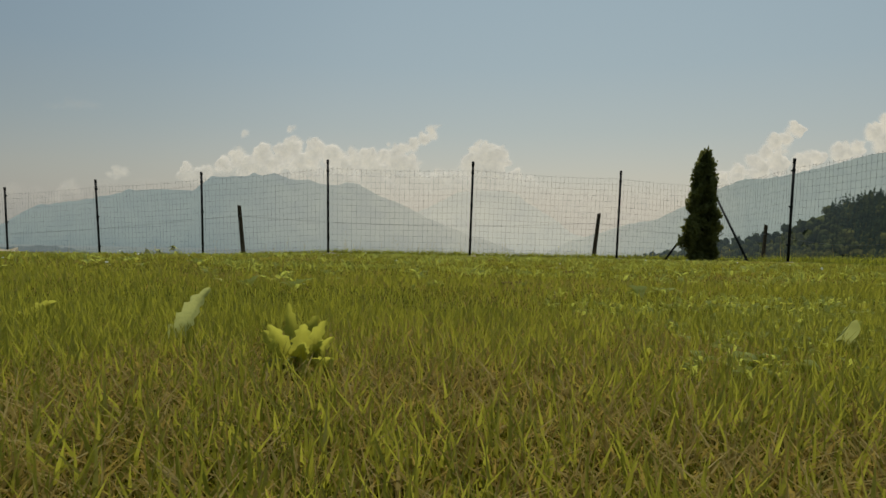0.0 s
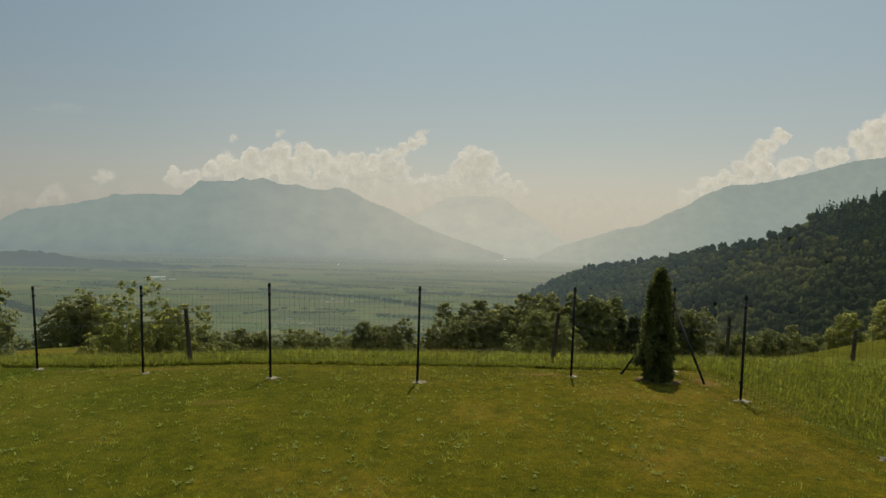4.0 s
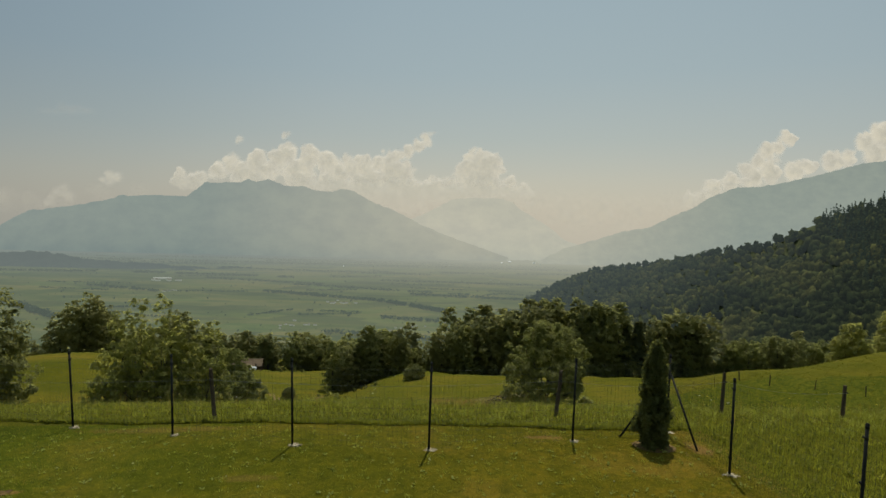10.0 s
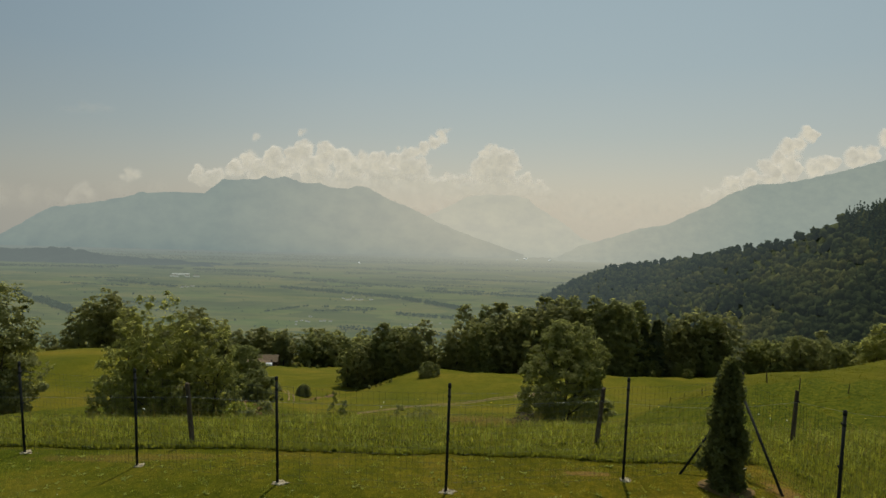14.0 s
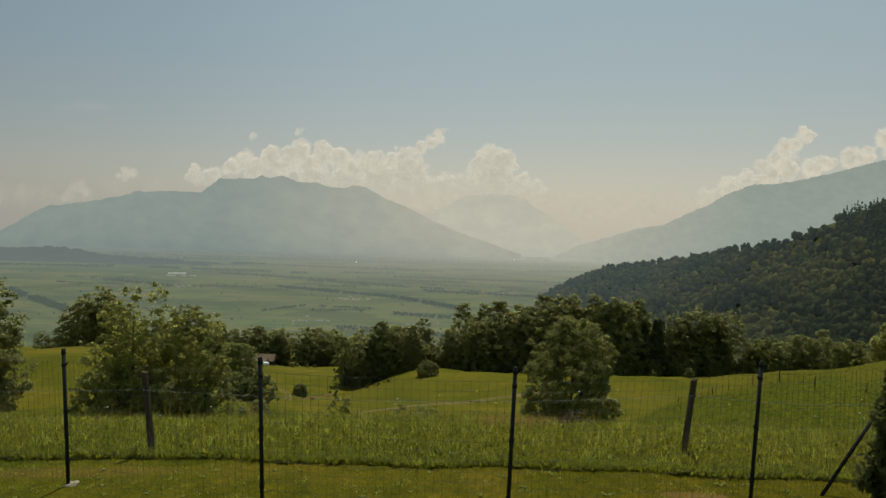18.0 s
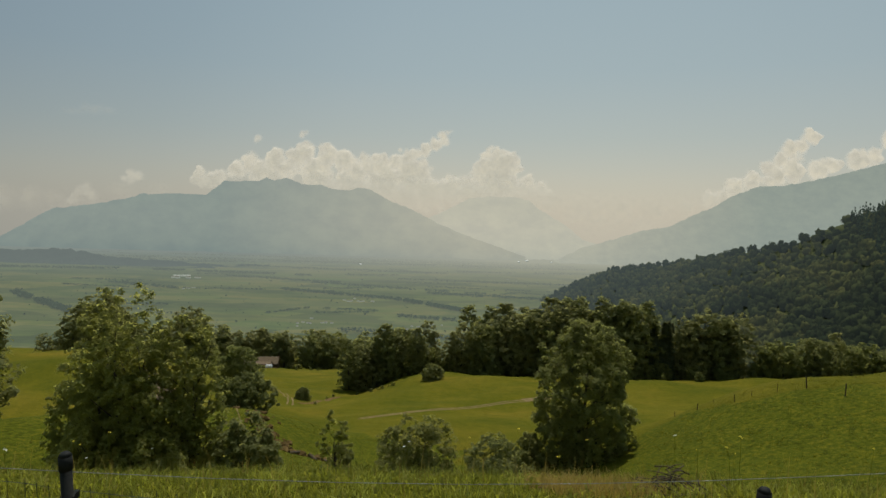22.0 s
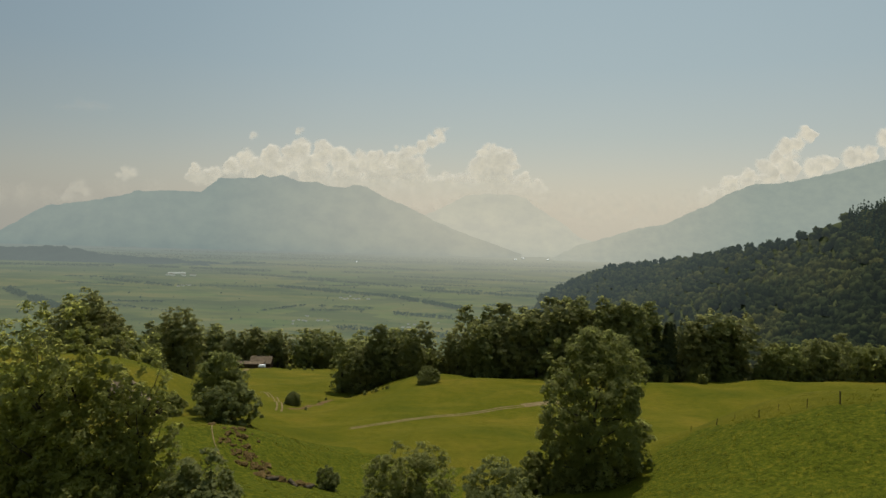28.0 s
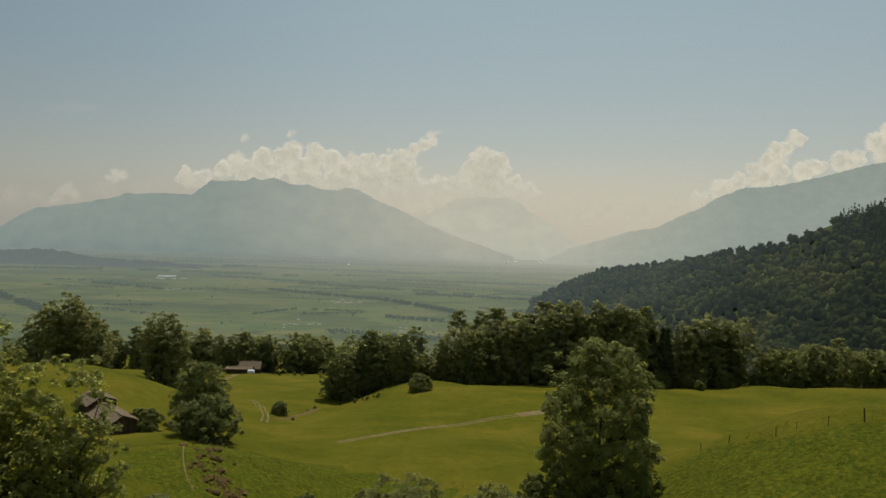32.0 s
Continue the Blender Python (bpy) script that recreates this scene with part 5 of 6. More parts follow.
thuja()
bm = bmesh.new()
bmesh.ops.create_circle(bm, cap_ends=True, segments=28, radius=0.36)
for v in bm.verts:
    k = 1 + 0.25 * noise.noise(v.co * 3)
    v.co = Vector((4.35 + v.co.x * k, 9.95 + v.co.y * k, 0))
    v.co.z = hz(v.co.x, v.co.y) + 0.016
tagged(new("earth_patch", bm_mesh("earth_patch", bm, M_EARTH)), "bare earth round the foot of the thuja", "earth", kind="structure")


# ---- grass ----
def blades(name, label, xy, hmin, hmax, width, material, seed, bend=0.5, segs=2, ground_lift=0.0):
    """Bent, tapering blades rooted at xy."""
    r = np.random.default_rng(seed)
    n = len(xy)
    z = height(xy[:, 0], xy[:, 1]) + ground_lift
    h = hmin + (hmax - hmin) * r.random(n) ** 1.3
    a = r.random(n) * 6.283
    lean = (bend * (0.15 + r.random(n)) * h)
    dx, dy = np.cos(a) * lean, np.sin(a) * lean
    px, py = -np.sin(a), np.cos(a)
    twist = r.normal(size=n) * 0.8
    px, py = px * np.cos(twist) - py * np.sin(twist), px * np.sin(twist) + py * np.cos(twist)
    w = width * (0.6 + 0.8 * r.random(n)) / 2
    V = np.empty((n, segs * 2 + 2, 3))
    for s in range(segs + 1):
        t = s / segs
        k = np.maximum(1 - t ** 1.5, 0.06)
        bx, by, bz = xy[:, 0] + dx * t ** 1.8, xy[:, 1] + dy * t ** 1.8, z + h * t * (1 - 0.18 * t * bend)
        V[:, 2 * s] = np.stack([bx - px * w * k, by - py * w * k, bz], 1)
        V[:, 2 * s + 1] = np.stack([bx + px * w * k, by + py * w * k, bz], 1)
    base = (np.arange(n) * (segs * 2 + 2))[:, None]
    F = np.concatenate([base + np.array([2 * s, 2 * s + 1, 2 * s + 3, 2 * s + 2]) for s in range(segs)], 0)
    return tagged(new(name, mesh_from(name, V.reshape(-1, 3), F, material)), label, "grass", kind="stuff")


r = np.random.default_rng(70)


def scatter(n, x0, x1, y0, y1):
    return np.stack([x0 + (x1 - x0) * r.random(n), y0 + (y1 - y0) * r.random(n)], 1)


def wedge(n, y0, y1, power=1.0, half=0.95, pad=0.25, cx=0.0):
    """Places ahead of the take-off spot, denser near it."""
    y = y0 + (y1 - y0) * r.random(n) ** power
    return np.stack([cx + (r.random(n) * 2 - 1) * (y * half + pad), y], 1)


near = np.concatenate([wedge(110000, 0.1, 0.8, 1.0), wedge(56000, 0.6, 1.8, 1.0, 1.15)])
mid = wedge(64000, 1.4, 5.0, 1.2, 1.15)
farl = np.concatenate([wedge(62000, 4.0, 11.3, 1.0), scatter(16000, -13, -4, 6, 11.5)])


def bank(x):
    """Where the mown grass ends behind the fence."""
    return 11.0 + 0.06 * np.sin(x * 1.3) + 0.04 * np.sin(x * 3.7) + 0.09 * np.clip(-x - 2, 0, 12)


def clip(p):
    return p[(p[:, 0] < 5.5) & (p[:, 1] < bank(p[:, 0]))]


def dry(p):
    return np.array([0.55 * noise.noise(Vector((x * 1.3, y * 1.3, 3))) + 0.35 * noise.noise(Vector((x * 7, y * 7, 1))) for x, y in p])


near, mid, farl = clip(near), clip(mid), clip(farl)
for nm, p, a, b, w, sd in (("lawn_grass", near, 0.01, 0.038, 0.0023, 71), ("lawn_grass", mid, 0.014, 0.045, 0.0045, 72), ("lawn_grass", farl, 0.015, 0.045, 0.007, 73)):
    d = dry(p) + 0.8 * (np.random.default_rng(sd).random(len(p)) - 0.5)
    d = d + 0.2 * gauss(p[:, 0], p[:, 1], -0.3, 0.25, 0.3, 0.3) - 0.1 * step((p[:, 0] - 0.1) / 0.4)
    blades(nm, "short green lawn grass", p[d < 0.2], a, b, w, M_BLADE, sd, 0.45 if sd == 71 else 0.7, 2 if sd == 71 else 1)
    blades("dry_grass", "short dry straw-coloured lawn grass", p[d >= 0.2], a, b * 0.8, w, M_STRAW, sd + 5, 1.1, 2 if sd == 71 else 1)
strip = scatter(60000, -18, 16, 10.8, 16.0)
strip = strip[(strip[:, 1] > bank(strip[:, 0])) | (strip[:, 0] > 5.4)]
strip = strip[strip[:, 1] < 14.7 + 1.3 * r.random(len(strip)) + 0.5 * np.sin(strip[:, 0] * 0.8) * np.sin(strip[:, 0] * 0.31 + 1)]
straw = gauss(strip[:, 0], strip[:, 1], 1.05, 14.35, 0.55, 0.6) > 0.35
blades("tall_grass", "lush uncut meadow grass behind the fence", strip[~straw], 0.05, 0.22, 0.011, M_TALL, 80, 1.1)
blades("dry_grass", "dead straw-coloured grass on the edge of the slope", np.repeat(strip[straw], 4, 0) + r.normal(size=(4 * straw.sum(), 2)) * 0.1, 0.06, 0.24, 0.008, M_STRAW, 83, 0.8)
stems_ = scatter(1500, -18, 15, 11.3, 16.0)
blades("grass_stalks", "thin seeding grass stalks above the meadow", stems_[stems_[:, 1] > bank(stems_[:, 0]) + 0.2], 0.28, 0.55, 0.005, M_STRAW, 84, 0.35)
lip = np.stack([-18 + 23.4 * r.random(15000), np.zeros(15000)], 1)
lip[:, 1] = bank(lip[:, 0]) + 0.16 * r.random(15000) ** 1.5
blades("bank_grass", "thick overhanging grass at the edge of the mown strip", lip, 0.07, 0.17, 0.012, M_TALL, 85, 0.9)
bright = strip[np.array([noise.noise(Vector((x * 2.2, y * 2.2, 5))) for x, y in strip]) > 0.22]
blades("tall_grass", "brighter tufts in the uncut meadow grass", bright + r.normal(size=bright.shape) * 0.05, 0.07, 0.24, 0.009, M_SHOOT, 86, 0.9)
worn = np.concatenate([scatter(2600, 4.55, 5.65, 7.8, 11.0), np.array([2.45, 10.3]) + r.normal(size=(1500, 2)) * (0.5, 0.22), np.array([4.3, 9.6]) + r.normal(size=(900, 2)) * 0.4])
blades("dry_grass", "parched short grass by the corner of the fence", worn, 0.012, 0.04, 0.008, M_STRAW, 87, 1.1, 1)
side = scatter(26000, 5.6, 15, 2, 11.5)
blades("tall_grass", "tall uncut meadow grass beside the garden", side, 0.06, 0.24, 0.01, M_TALL, 81, 1.0)
slope = np.concatenate([scatter(16000, -40, 45, 16, 45), scatter(2600, -18, 16, 14.4, 17.5)])
blades("slope_grass", "rough grass on the steep slope", slope, 0.08, 0.25, 0.03, M_PASTURE, 82, 0.7)


# ---- weeds and flowers ----
def leafy(name, label, spots, size, count, material, seed, lift=0.6, stem=0.0):
    """Rosettes of broad leaves: each leaf a folded blade that rises and droops."""
    q = np.random.default_rng(seed)
    V, F = [], []
    for x, y, s in spots:
        z = hz(x, y)
        for k in range(count):
            a = q.random() * 6.283
            L, wd = size * s * (0.6 + 0.6 * q.random()), size * s * 0.2 * (0.8 + 0.5 * q.random())
            up = lift * (0.5 + 0.8 * q.random())
            b = len(V)
            for t, ww in ((0, 0.15), (0.3, 0.7), (0.6, 1.0), (0.85, 0.7), (1.0, 0.1)):
                cx, cy, cz = x + math.cos(a) * L * t, y + math.sin(a) * L * t, z + 0.004 + stem * (0.5 + 0.5 * ((k * 37 + b) % 10) / 9) * min(1, 4 * t) + L * up * (t - 0.55 * t * t) * 1.6
                j = 1 + 0.25 * math.sin(t * 23 + k)
                for side_, dz in ((-1, 0.25), (0, 0), (1, 0.25)):
                    V.append((cx - math.sin(a) * wd * ww * j * side_, cy + math.cos(a) * wd * ww * j * side_, cz + dz * wd * ww))
            for i in range(4):
                for c in range(2):
                    F.append((b + i * 3 + c, b + i * 3 + c + 1, b + i * 3 + c + 4, b + i * 3 + c + 3))
    return tagged(new(name, mesh_from(name, np.array(V), np.array(F), material, True)), label, "weed", kind="stuff" if len(spots) > 12 else "")


M_WEED = leaf_mat("weed_leaves", (0.135, 0.15, 0.018), (0.19, 0.2, 0.028), (0.27, 0.27, 0.06), (0.48, 0.46, 0.06), 0.55, 0.05, 60)
M_PALEWEED = leaf_mat("pale_weed_leaves", (0.28, 0.31, 0.13), (0.36, 0.38, 0.17), (0.44, 0.46, 0.24), (0.45, 0.46, 0.14), 0.5, 0.2, 90)


def standing_leaf(base, tip, width, seed, teeth=5):
    """One jagged, slightly rolled leaf from its foot to its tip: verts and four-cornered faces."""
    q = np.random.default_rng(seed)
    a, b = np.array(base, float), np.array(tip, float)
    axis = b - a
    side = np.cross(axis, (0.25, -1, 0.3))
    side /= np.linalg.norm(side)
    face = np.cross(side, axis)
    face /= np.linalg.norm(face)
    V, n = [], 30
    for k in range(n + 1):
        t = k / n
        w = width * (math.sin(math.pi * min(1, t ** 0.8 * 0.93 + 0.04)) ** 0.8) * (0.72 + 0.55 * (t * teeth % 1.0 if teeth else 0.5) + (0.08 if teeth else 0.02) * q.normal())
        c = a + axis * t + face * width * (0.9 * t * t + 0.12 * math.sin(t * 9 + seed)) + (0, 0, -0.5 * width * t ** 4)
        for s, dz in ((-1, 0.5), (-0.5, 0.16), (0, 0.0), (0.5, 0.16), (1, 0.5)):
            V.append(c + side * w * 0.5 * s + face * w * dz * (0.5 + 0.3 * t))
    F = [(k * 5 + c, k * 5 + c + 1, k * 5 + c + 6, k * 5 + c + 5) for k in range(n) for c in range(4)]
    return np.array(V), np.array(F)


def plant_of(name, label, leaves, material, teeth=6):
    thing = tagged(new(name), label, "weed")
    x, y = leaves[0][0][:2]
    thing.location = (x, y, hz(x, y))
    for k, (base, tip, w) in enumerate(leaves):
        v, f = standing_leaf(base, tip, w, k + len(leaves), teeth)
        part("leaf", mesh_from("leaf", v - np.array(thing.location), f, material, True), None, thing)


def g(x, y, up=0.0):
    return (x, y, hz(x, y) + up)


plant_of("dandelion_leaf", "single pale jagged dandelion leaf standing in the lawn", [(g(-0.262, 0.54), g(-0.218, 0.55, 0.07), 0.0175)], M_PALEWEED)
plant_of("dock_plant", "young leafy weed with bright curled leaves in the lawn",
         [(g(-0.112, 0.44), g(-0.112 + dx, 0.44 + dy, up), w) for dx, dy, up, w in
          ((0.009, -0.012, 0.058, 0.016), (-0.02, -0.012, 0.054, 0.015), (0.02, 0.009, 0.052, 0.014), (-0.028, 0.009, 0.04, 0.014), (0.037, -0.018, 0.03, 0.013), (-0.005, -0.044, 0.028, 0.014), (0.005, 0.035, 0.046, 0.015),
           (-0.012, 0.02, 0.06, 0.012), (0.014, -0.03, 0.048, 0.012), (0.03, -0.002, 0.042, 0.012))], M_WEED)
plant_of("dock_plant", "darker green leaves low in the lawn",
         [(g(-0.11, 0.435), g(-0.11 + 0.03 * math.cos(a), 0.435 + 0.018 * math.sin(a), 0.013 + 0.011 * (k % 3)), 0.013) for k, a in enumerate((0.2, 1.1, 2.0, 2.9, 3.8, 4.6, 5.4))], M_LEAF)
plant_of("plantain_leaf", "broad green leaf standing up in the lawn", [(g(0.37, 0.555), g(0.374, 0.552, 0.056), 0.02), (g(0.372, 0.555), g(0.385, 0.57, 0.04), 0.015)], M_LEAF, 0)
plant_of("plantain_leaf", "low pale leaf in the lawn", [(g(-0.5, 0.68), g(-0.465, 0.67, 0.03), 0.024), (g(-0.5, 0.68), g(-0.455, 0.69, 0.038), 0.016)], M_WEED)
q = np.random.default_rng(94)
spots = [(x, y, 0.5 + q.random()) for x, y in clip(wedge(820, 1.0, 10.8, 0.7))]
leafy("lawn_weeds", "small broad-leaved weeds scattered through the lawn", spots, 0.03, 6, M_SHOOT, 95, 0.5, 0.01)
spots = [(x, y, 0.6 + 0.7 * q.random()) for x, y in clip(np.concatenate([wedge(230, 2.6, 10.8, 0.8), scatter(90, -12, 5, 5, 11)]))]
leafy("lawn_weeds", "flat broad-leaved weeds in the lawn", spots, 0.048, 5, M_SHOOT, 94, 0.5, 0.012)
clover = wedge(1900, 0.9, 3.6, 0.8, 0.6, 0.0, 0.7)
clover = clover[np.array([noise.noise(Vector((x * 1.6, y * 1.6, 8))) for x, y in clover]) > 0.02]
leafy("clover", "patch of clover in the lawn", [(x, y, 0.6 + 0.6 * q.random()) for x, y in clover], 0.018, 4, M_SHOOT, 96, 0.5, 0.012)
qc = np.random.default_rng(196)
low = []
while len(low) < 640:
    y = 0.78 + 0.24 * qc.standard_normal()
    x = 0.09 + y * (0.48 + 0.24 * qc.standard_normal())
    if y > 0.4 and x > 0.15 and noise.noise(Vector((x * 7, y * 7, 3))) > -0.25 + 0.4 * (qc.random() - 0.5):
        low.append((x, y, 0.7 + 0.6 * qc.random()))
leafy("clover", "low patch of clover leaves in the short lawn", low[:300], 0.0135, 4, M_WEED, 197, 0.45, 0.014)
leafy("clover", "pale clover leaves turned over in the short lawn", low[300:], 0.013, 4, M_SHOOT, 198, 0.45, 0.016)
spots = [(x, y, 0.5 + 1.2 * q.random()) for x, y in scatter(1500, -16, 15, 11.1, 15.5) if y > bank(x) or x > 5.5] + [(x, y, 0.5 + q.random()) for x, y in scatter(620, 5.7, 13, 3, 11)]
leafy("meadow_weeds", "broad-leaved weeds in the uncut meadow", spots, 0.05, 6, M_TALL, 97, 1.2, 0.05)
spots = [(x, y, 0.5 + q.random()) for x, y in scatter(420, -15, 5.5, 11.2, 14.5) if y > bank(x)] + [(x, y, 0.5 + q.random()) for x, y in scatter(420, 6.0, 13, 3, 11)]
leafy("meadow_weeds", "bright broad-leaved weeds in the uncut meadow", spots, 0.04, 6, M_WEED, 297, 0.9, 0.1)
spots = [(x, bank(np.array(x)) + 0.35 * q.random() ** 2, 0.5 + 0.9 * q.random()) for x in np.linspace(-14, 5, 260)]
leafy("bank_weeds", "low weeds along the edge of the mown strip", [(x, float(y), s) for x, y, s in spots], 0.075, 7, M_TALL, 98, 1.0)


tufts = []
for x, y in clip(np.concatenate([wedge(560, 1.8, 11.0, 0.7), scatter(220, -12, 5, 5, 11)])):
    tufts.append(np.array([x, y]) + q.normal(size=(12, 2)) * 0.035 * (0.6 + q.random()))
blades("lawn_tufts", "coarser tufts of lighter grass in the lawn", np.concatenate(tufts), 0.025, 0.07, 0.008, M_SHOOT, 99, 0.9)


def flowers(name, label, spots, hmin, hmax, head, material, seed, heads=1, flat=0.4):
    """Thin stalks with small rounded heads."""
    q = np.random.default_rng(seed)
    stalks, tops_ = [], []
    for x, y in spots:
        z, h = hz(x, y), hmin + (hmax - hmin) * q.random()
        lx, ly = q.normal() * 0.06, q.normal() * 0.06
        stalks.append(tube_arrays([(x, y, z), (x + lx * 0.4, y + ly * 0.4, z + h * 0.6), (x + lx, y + ly, z + h)], [0.004, 0.003, 0.002], 3))
        for k in range(heads):
            o = q.normal(size=3) * head * (1.1 if heads > 1 else 0) * (1, 1, 0.25)
            tops_.append((ICO2[0] * head * (0.7 + 0.5 * q.random()) * (1, 1, flat) + (x + lx + o[0], y + ly + o[1], z + h + o[2]), ICO2[1]))
    thing = tagged(new(name), label, "flowers", kind="stuff")
    v, f = join_arrays(stalks)
    part("stalks", mesh_from("stalks", v, f, M_TALL), None, thing)
    v, f = join_arrays(tops_)
    part("heads", mesh_from("heads", v, f, material, True), None, thing)


M_YELLOW = two_scale("yellow_petals", (0.55, 0.42, 0.03), (0.68, 0.55, 0.05), (0.75, 0.65, 0.12), 20, 0.7)
M_UMBEL = two_scale("white_umbels", (0.55, 0.56, 0.45), (0.66, 0.67, 0.56), (0.76, 0.76, 0.68), 20, 0.8)
flowers("white_umbels", "white umbel flowers on thin stalks at the meadow edge", [(x, y) for x, y in scatter(14, -13, 13, 14.5, 17.0)], 0.35, 0.7, 0.009, M_UMBEL, 101, 5, 0.35)
flowers("yellow_flowers", "yellow meadow flowers on thin stalks", [(x, y) for x, y in scatter(26, -14, 14, 14, 17.0)], 0.35, 0.7, 0.009, M_YELLOW, 102, 3, 0.6)
flowers("lawn_daisies", "tiny pale flowers in the lawn", [(x, y) for x, y in clip(wedge(46, 1.5, 10.5, 0.8))], 0.025, 0.05, 0.007, M_UMBEL, 103, 1, 0.5)
petals = clip(wedge(70, 1.0, 9.5, 0.8))
leafy("fallen_leaves", "pale dry leaves lying on the lawn", [(x, y, 0.6 + 0.8 * q.random()) for x, y in petals], 0.045, 1, M_PALEWEED, 104, 0.5)

# a heap of dead twigs at the edge of the slope
pile = tagged(new("brush_pile"), "low heap of dry grey-brown twigs at the edge of the slope", "brush pile")
pile.location = (2.0, 14.2, hz(2.0, 14.2))
qp = random.Random(31)
for k in range(60):
    px_, py_, a = qp.gauss(0, 0.22), qp.gauss(0, 0.22), qp.random() * 6.283
    L, z0 = 0.12 + 0.26 * qp.random(), 0.03 + 0.16 * qp.random() * max(0.2, 1 - abs(px_) * 2)
    d = Vector((math.cos(a), math.sin(a), qp.gauss(0, 0.15))) * L * 0.5
    c = Vector((px_, py_, z0))
    v, f = tube_arrays([c - d, c + Vector((0, 0, 0.02)), c + d], [0.009, 0.007, 0.003], 5)
    part("twig", mesh_from("twig", v, f, M_OLDWOOD, True), None, pile)

# tufts on the rough pasture: on the mound, the knoll and the steep slope
qt = np.random.default_rng(77)
spots = np.concatenate([np.stack([-34 + 36 * qt.random(26000), 42 + 46 * qt.random(26000)], 1), np.stack([16 + 42 * qt.random(30000), 36 + 42 * qt.random(30000)], 1), np.stack([-22 + 44 * qt.random(16000), 20 + 24 * qt.random(16000)], 1)])
clumped = np.array([noise.noise(Vector((x * 0.9, y * 0.9, 1.0))) + 0.5 * noise.noise(Vector((x * 0.2, y * 0.2, 4.0))) for x, y in spots])
spots = spots[clumped > 0.1]
blades("pasture_tufts", "tufts of uncut grass on the rough pasture", spots, 0.05, 0.17, 0.1, M_PASTURE, 78, 1.0, 1)

# a pale stone lying at the side of the lawn
bm = bmesh.new()
bmesh.ops.create_icosphere(bm, subdivisions=4, radius=1)
for v in bm.verts:
    n = noise.fractal(v.co * 1.4 + Vector((3, 1, 7)), 0.6, 2.0, 5)
    v.co = Vector((v.co.x * 0.27 * (1 + 0.3 * n), v.co.y * 0.19 * (1 + 0.3 * n), min(v.co.z, 0.75 + 0.1 * n) * 0.12 * (1 + 0.3 * n)))
stone = tagged(new("garden_stone", bm_mesh("garden_stone", bm, M_CONCRETE, True)), "rough pale flat stone lying in the lawn", "stone")
stone.matrix_basis = pose(-5.66, 7.36, hz(-5.66, 7.36) + 0.02, 0, 0, 25)

# small bare spots in the lawn: molehill-like earth and dry patches
for k, (x, y, s) in enumerate([(0.2, 1.6, 0.045), (0.55, 2.6, 0.025), (-5.45, 7.68, 0.13), (1.05, 14.4, 0.42), (0.5, 14.2, 0.2)]):
    bm = bmesh.new()
    bmesh.ops.create_icosphere(bm, subdivisions=3, radius=1)
    for v in bm.verts:
        n = noise.fractal(v.co * 2.2 + Vector((k * 5, 0, 0)), 0.7, 2.0, 4)
        v.co = Vector((v.co.x * s * (1.2 + 0.8 * n), v.co.y * s * (0.8 + 0.8 * n), v.co.z * 0.012 * (1 + 0.5 * n)))
        v.co.z += hz(x + v.co.x, y + v.co.y) - hz(x, y)
    ob = tagged(new("bare_spot", bm_mesh("bare_spot", bm, M_EARTH, True)), "small bare brown spot in the lawn", "earth", kind="structure")
    ob.location = (x, y, hz(x, y) + 0.006)


# ---- barns, track, rocks on the meadow ----
def strip_mesh(name, pts, width, material, label, lift=0.05):
    """A worn track that follows the ground: a soft-edged ribbon through the points."""
    P = np.array(pts, float)
    s = np.linspace(0, len(P) - 1, len(P) * 10)
    L = np.stack([np.interp(s, np.arange(len(P)), P[:, k]) for k in (0, 1)], 1)
    L = np.stack([np.convolve(np.pad(L[:, k], 4, "edge"), np.ones(9) / 9, "valid") for k in (0, 1)], 1)
    d = np.gradient(L, axis=0)
    nrm = np.stack([-d[:, 1], d[:, 0]], 1) / np.linalg.norm(d, axis=1)[:, None]
    V, cols = [], 5
    for i, (p, n) in enumerate(zip(L, nrm)):
        w = width * (0.8 + 0.35 * noise.noise(Vector((p[0] * 0.3, p[1] * 0.3, 2))))
        for c in range(cols):
            q = p + n * w * (c / (cols - 1) - 0.5)
            V.append((q[0], q[1], hz(*q) + lift * (1 if 0 < c < cols - 1 else -1)))
    F = [(i * cols + c, i * cols + c + 1, (i + 1) * cols + c + 1, (i + 1) * cols + c) for i in range(len(L) - 1) for c in range(cols - 1)]
    return tagged(new(name, mesh_from(name, np.array(V), np.array(F), material, True)), label, "track", kind="structure")


for off in (-0.75, 0.75):
    strip_mesh("gravel_track", [(-18.6, 112.4 + off), (-11.8, 121.6 + off), (-3.4, 134.4 + off), (10.6, 150.8 + off), (17.6, 154.6 + off), (24, 157 + off)], 0.72, M_GRAVEL, "pale worn wheel track across the meadow")
strip_mesh("gravel_patch", [(17, 154.5), (22, 157.5), (30, 161)], 5.0, M_GRAVEL, "bare gravelly patch at the end of the track")
for off in (-0.62, 0.62):
    strip_mesh("farm_track", [(-39.9 + off, 145), (-41.8 + off, 153), (-48.9 + off, 174), (-55 + off, 191), (-61 + off, 205), (-68 + off, 219)], 0.66, M_GRAVEL, "pale wheel track winding down to the farm")
strip_mesh("farm_road", [(-96, 270), (-108, 300), (-122, 345), (-130, 380), (-126, 391), (-118, 393)], 3.6, M_GRAVEL, "pale gravel yard before the farm barn")


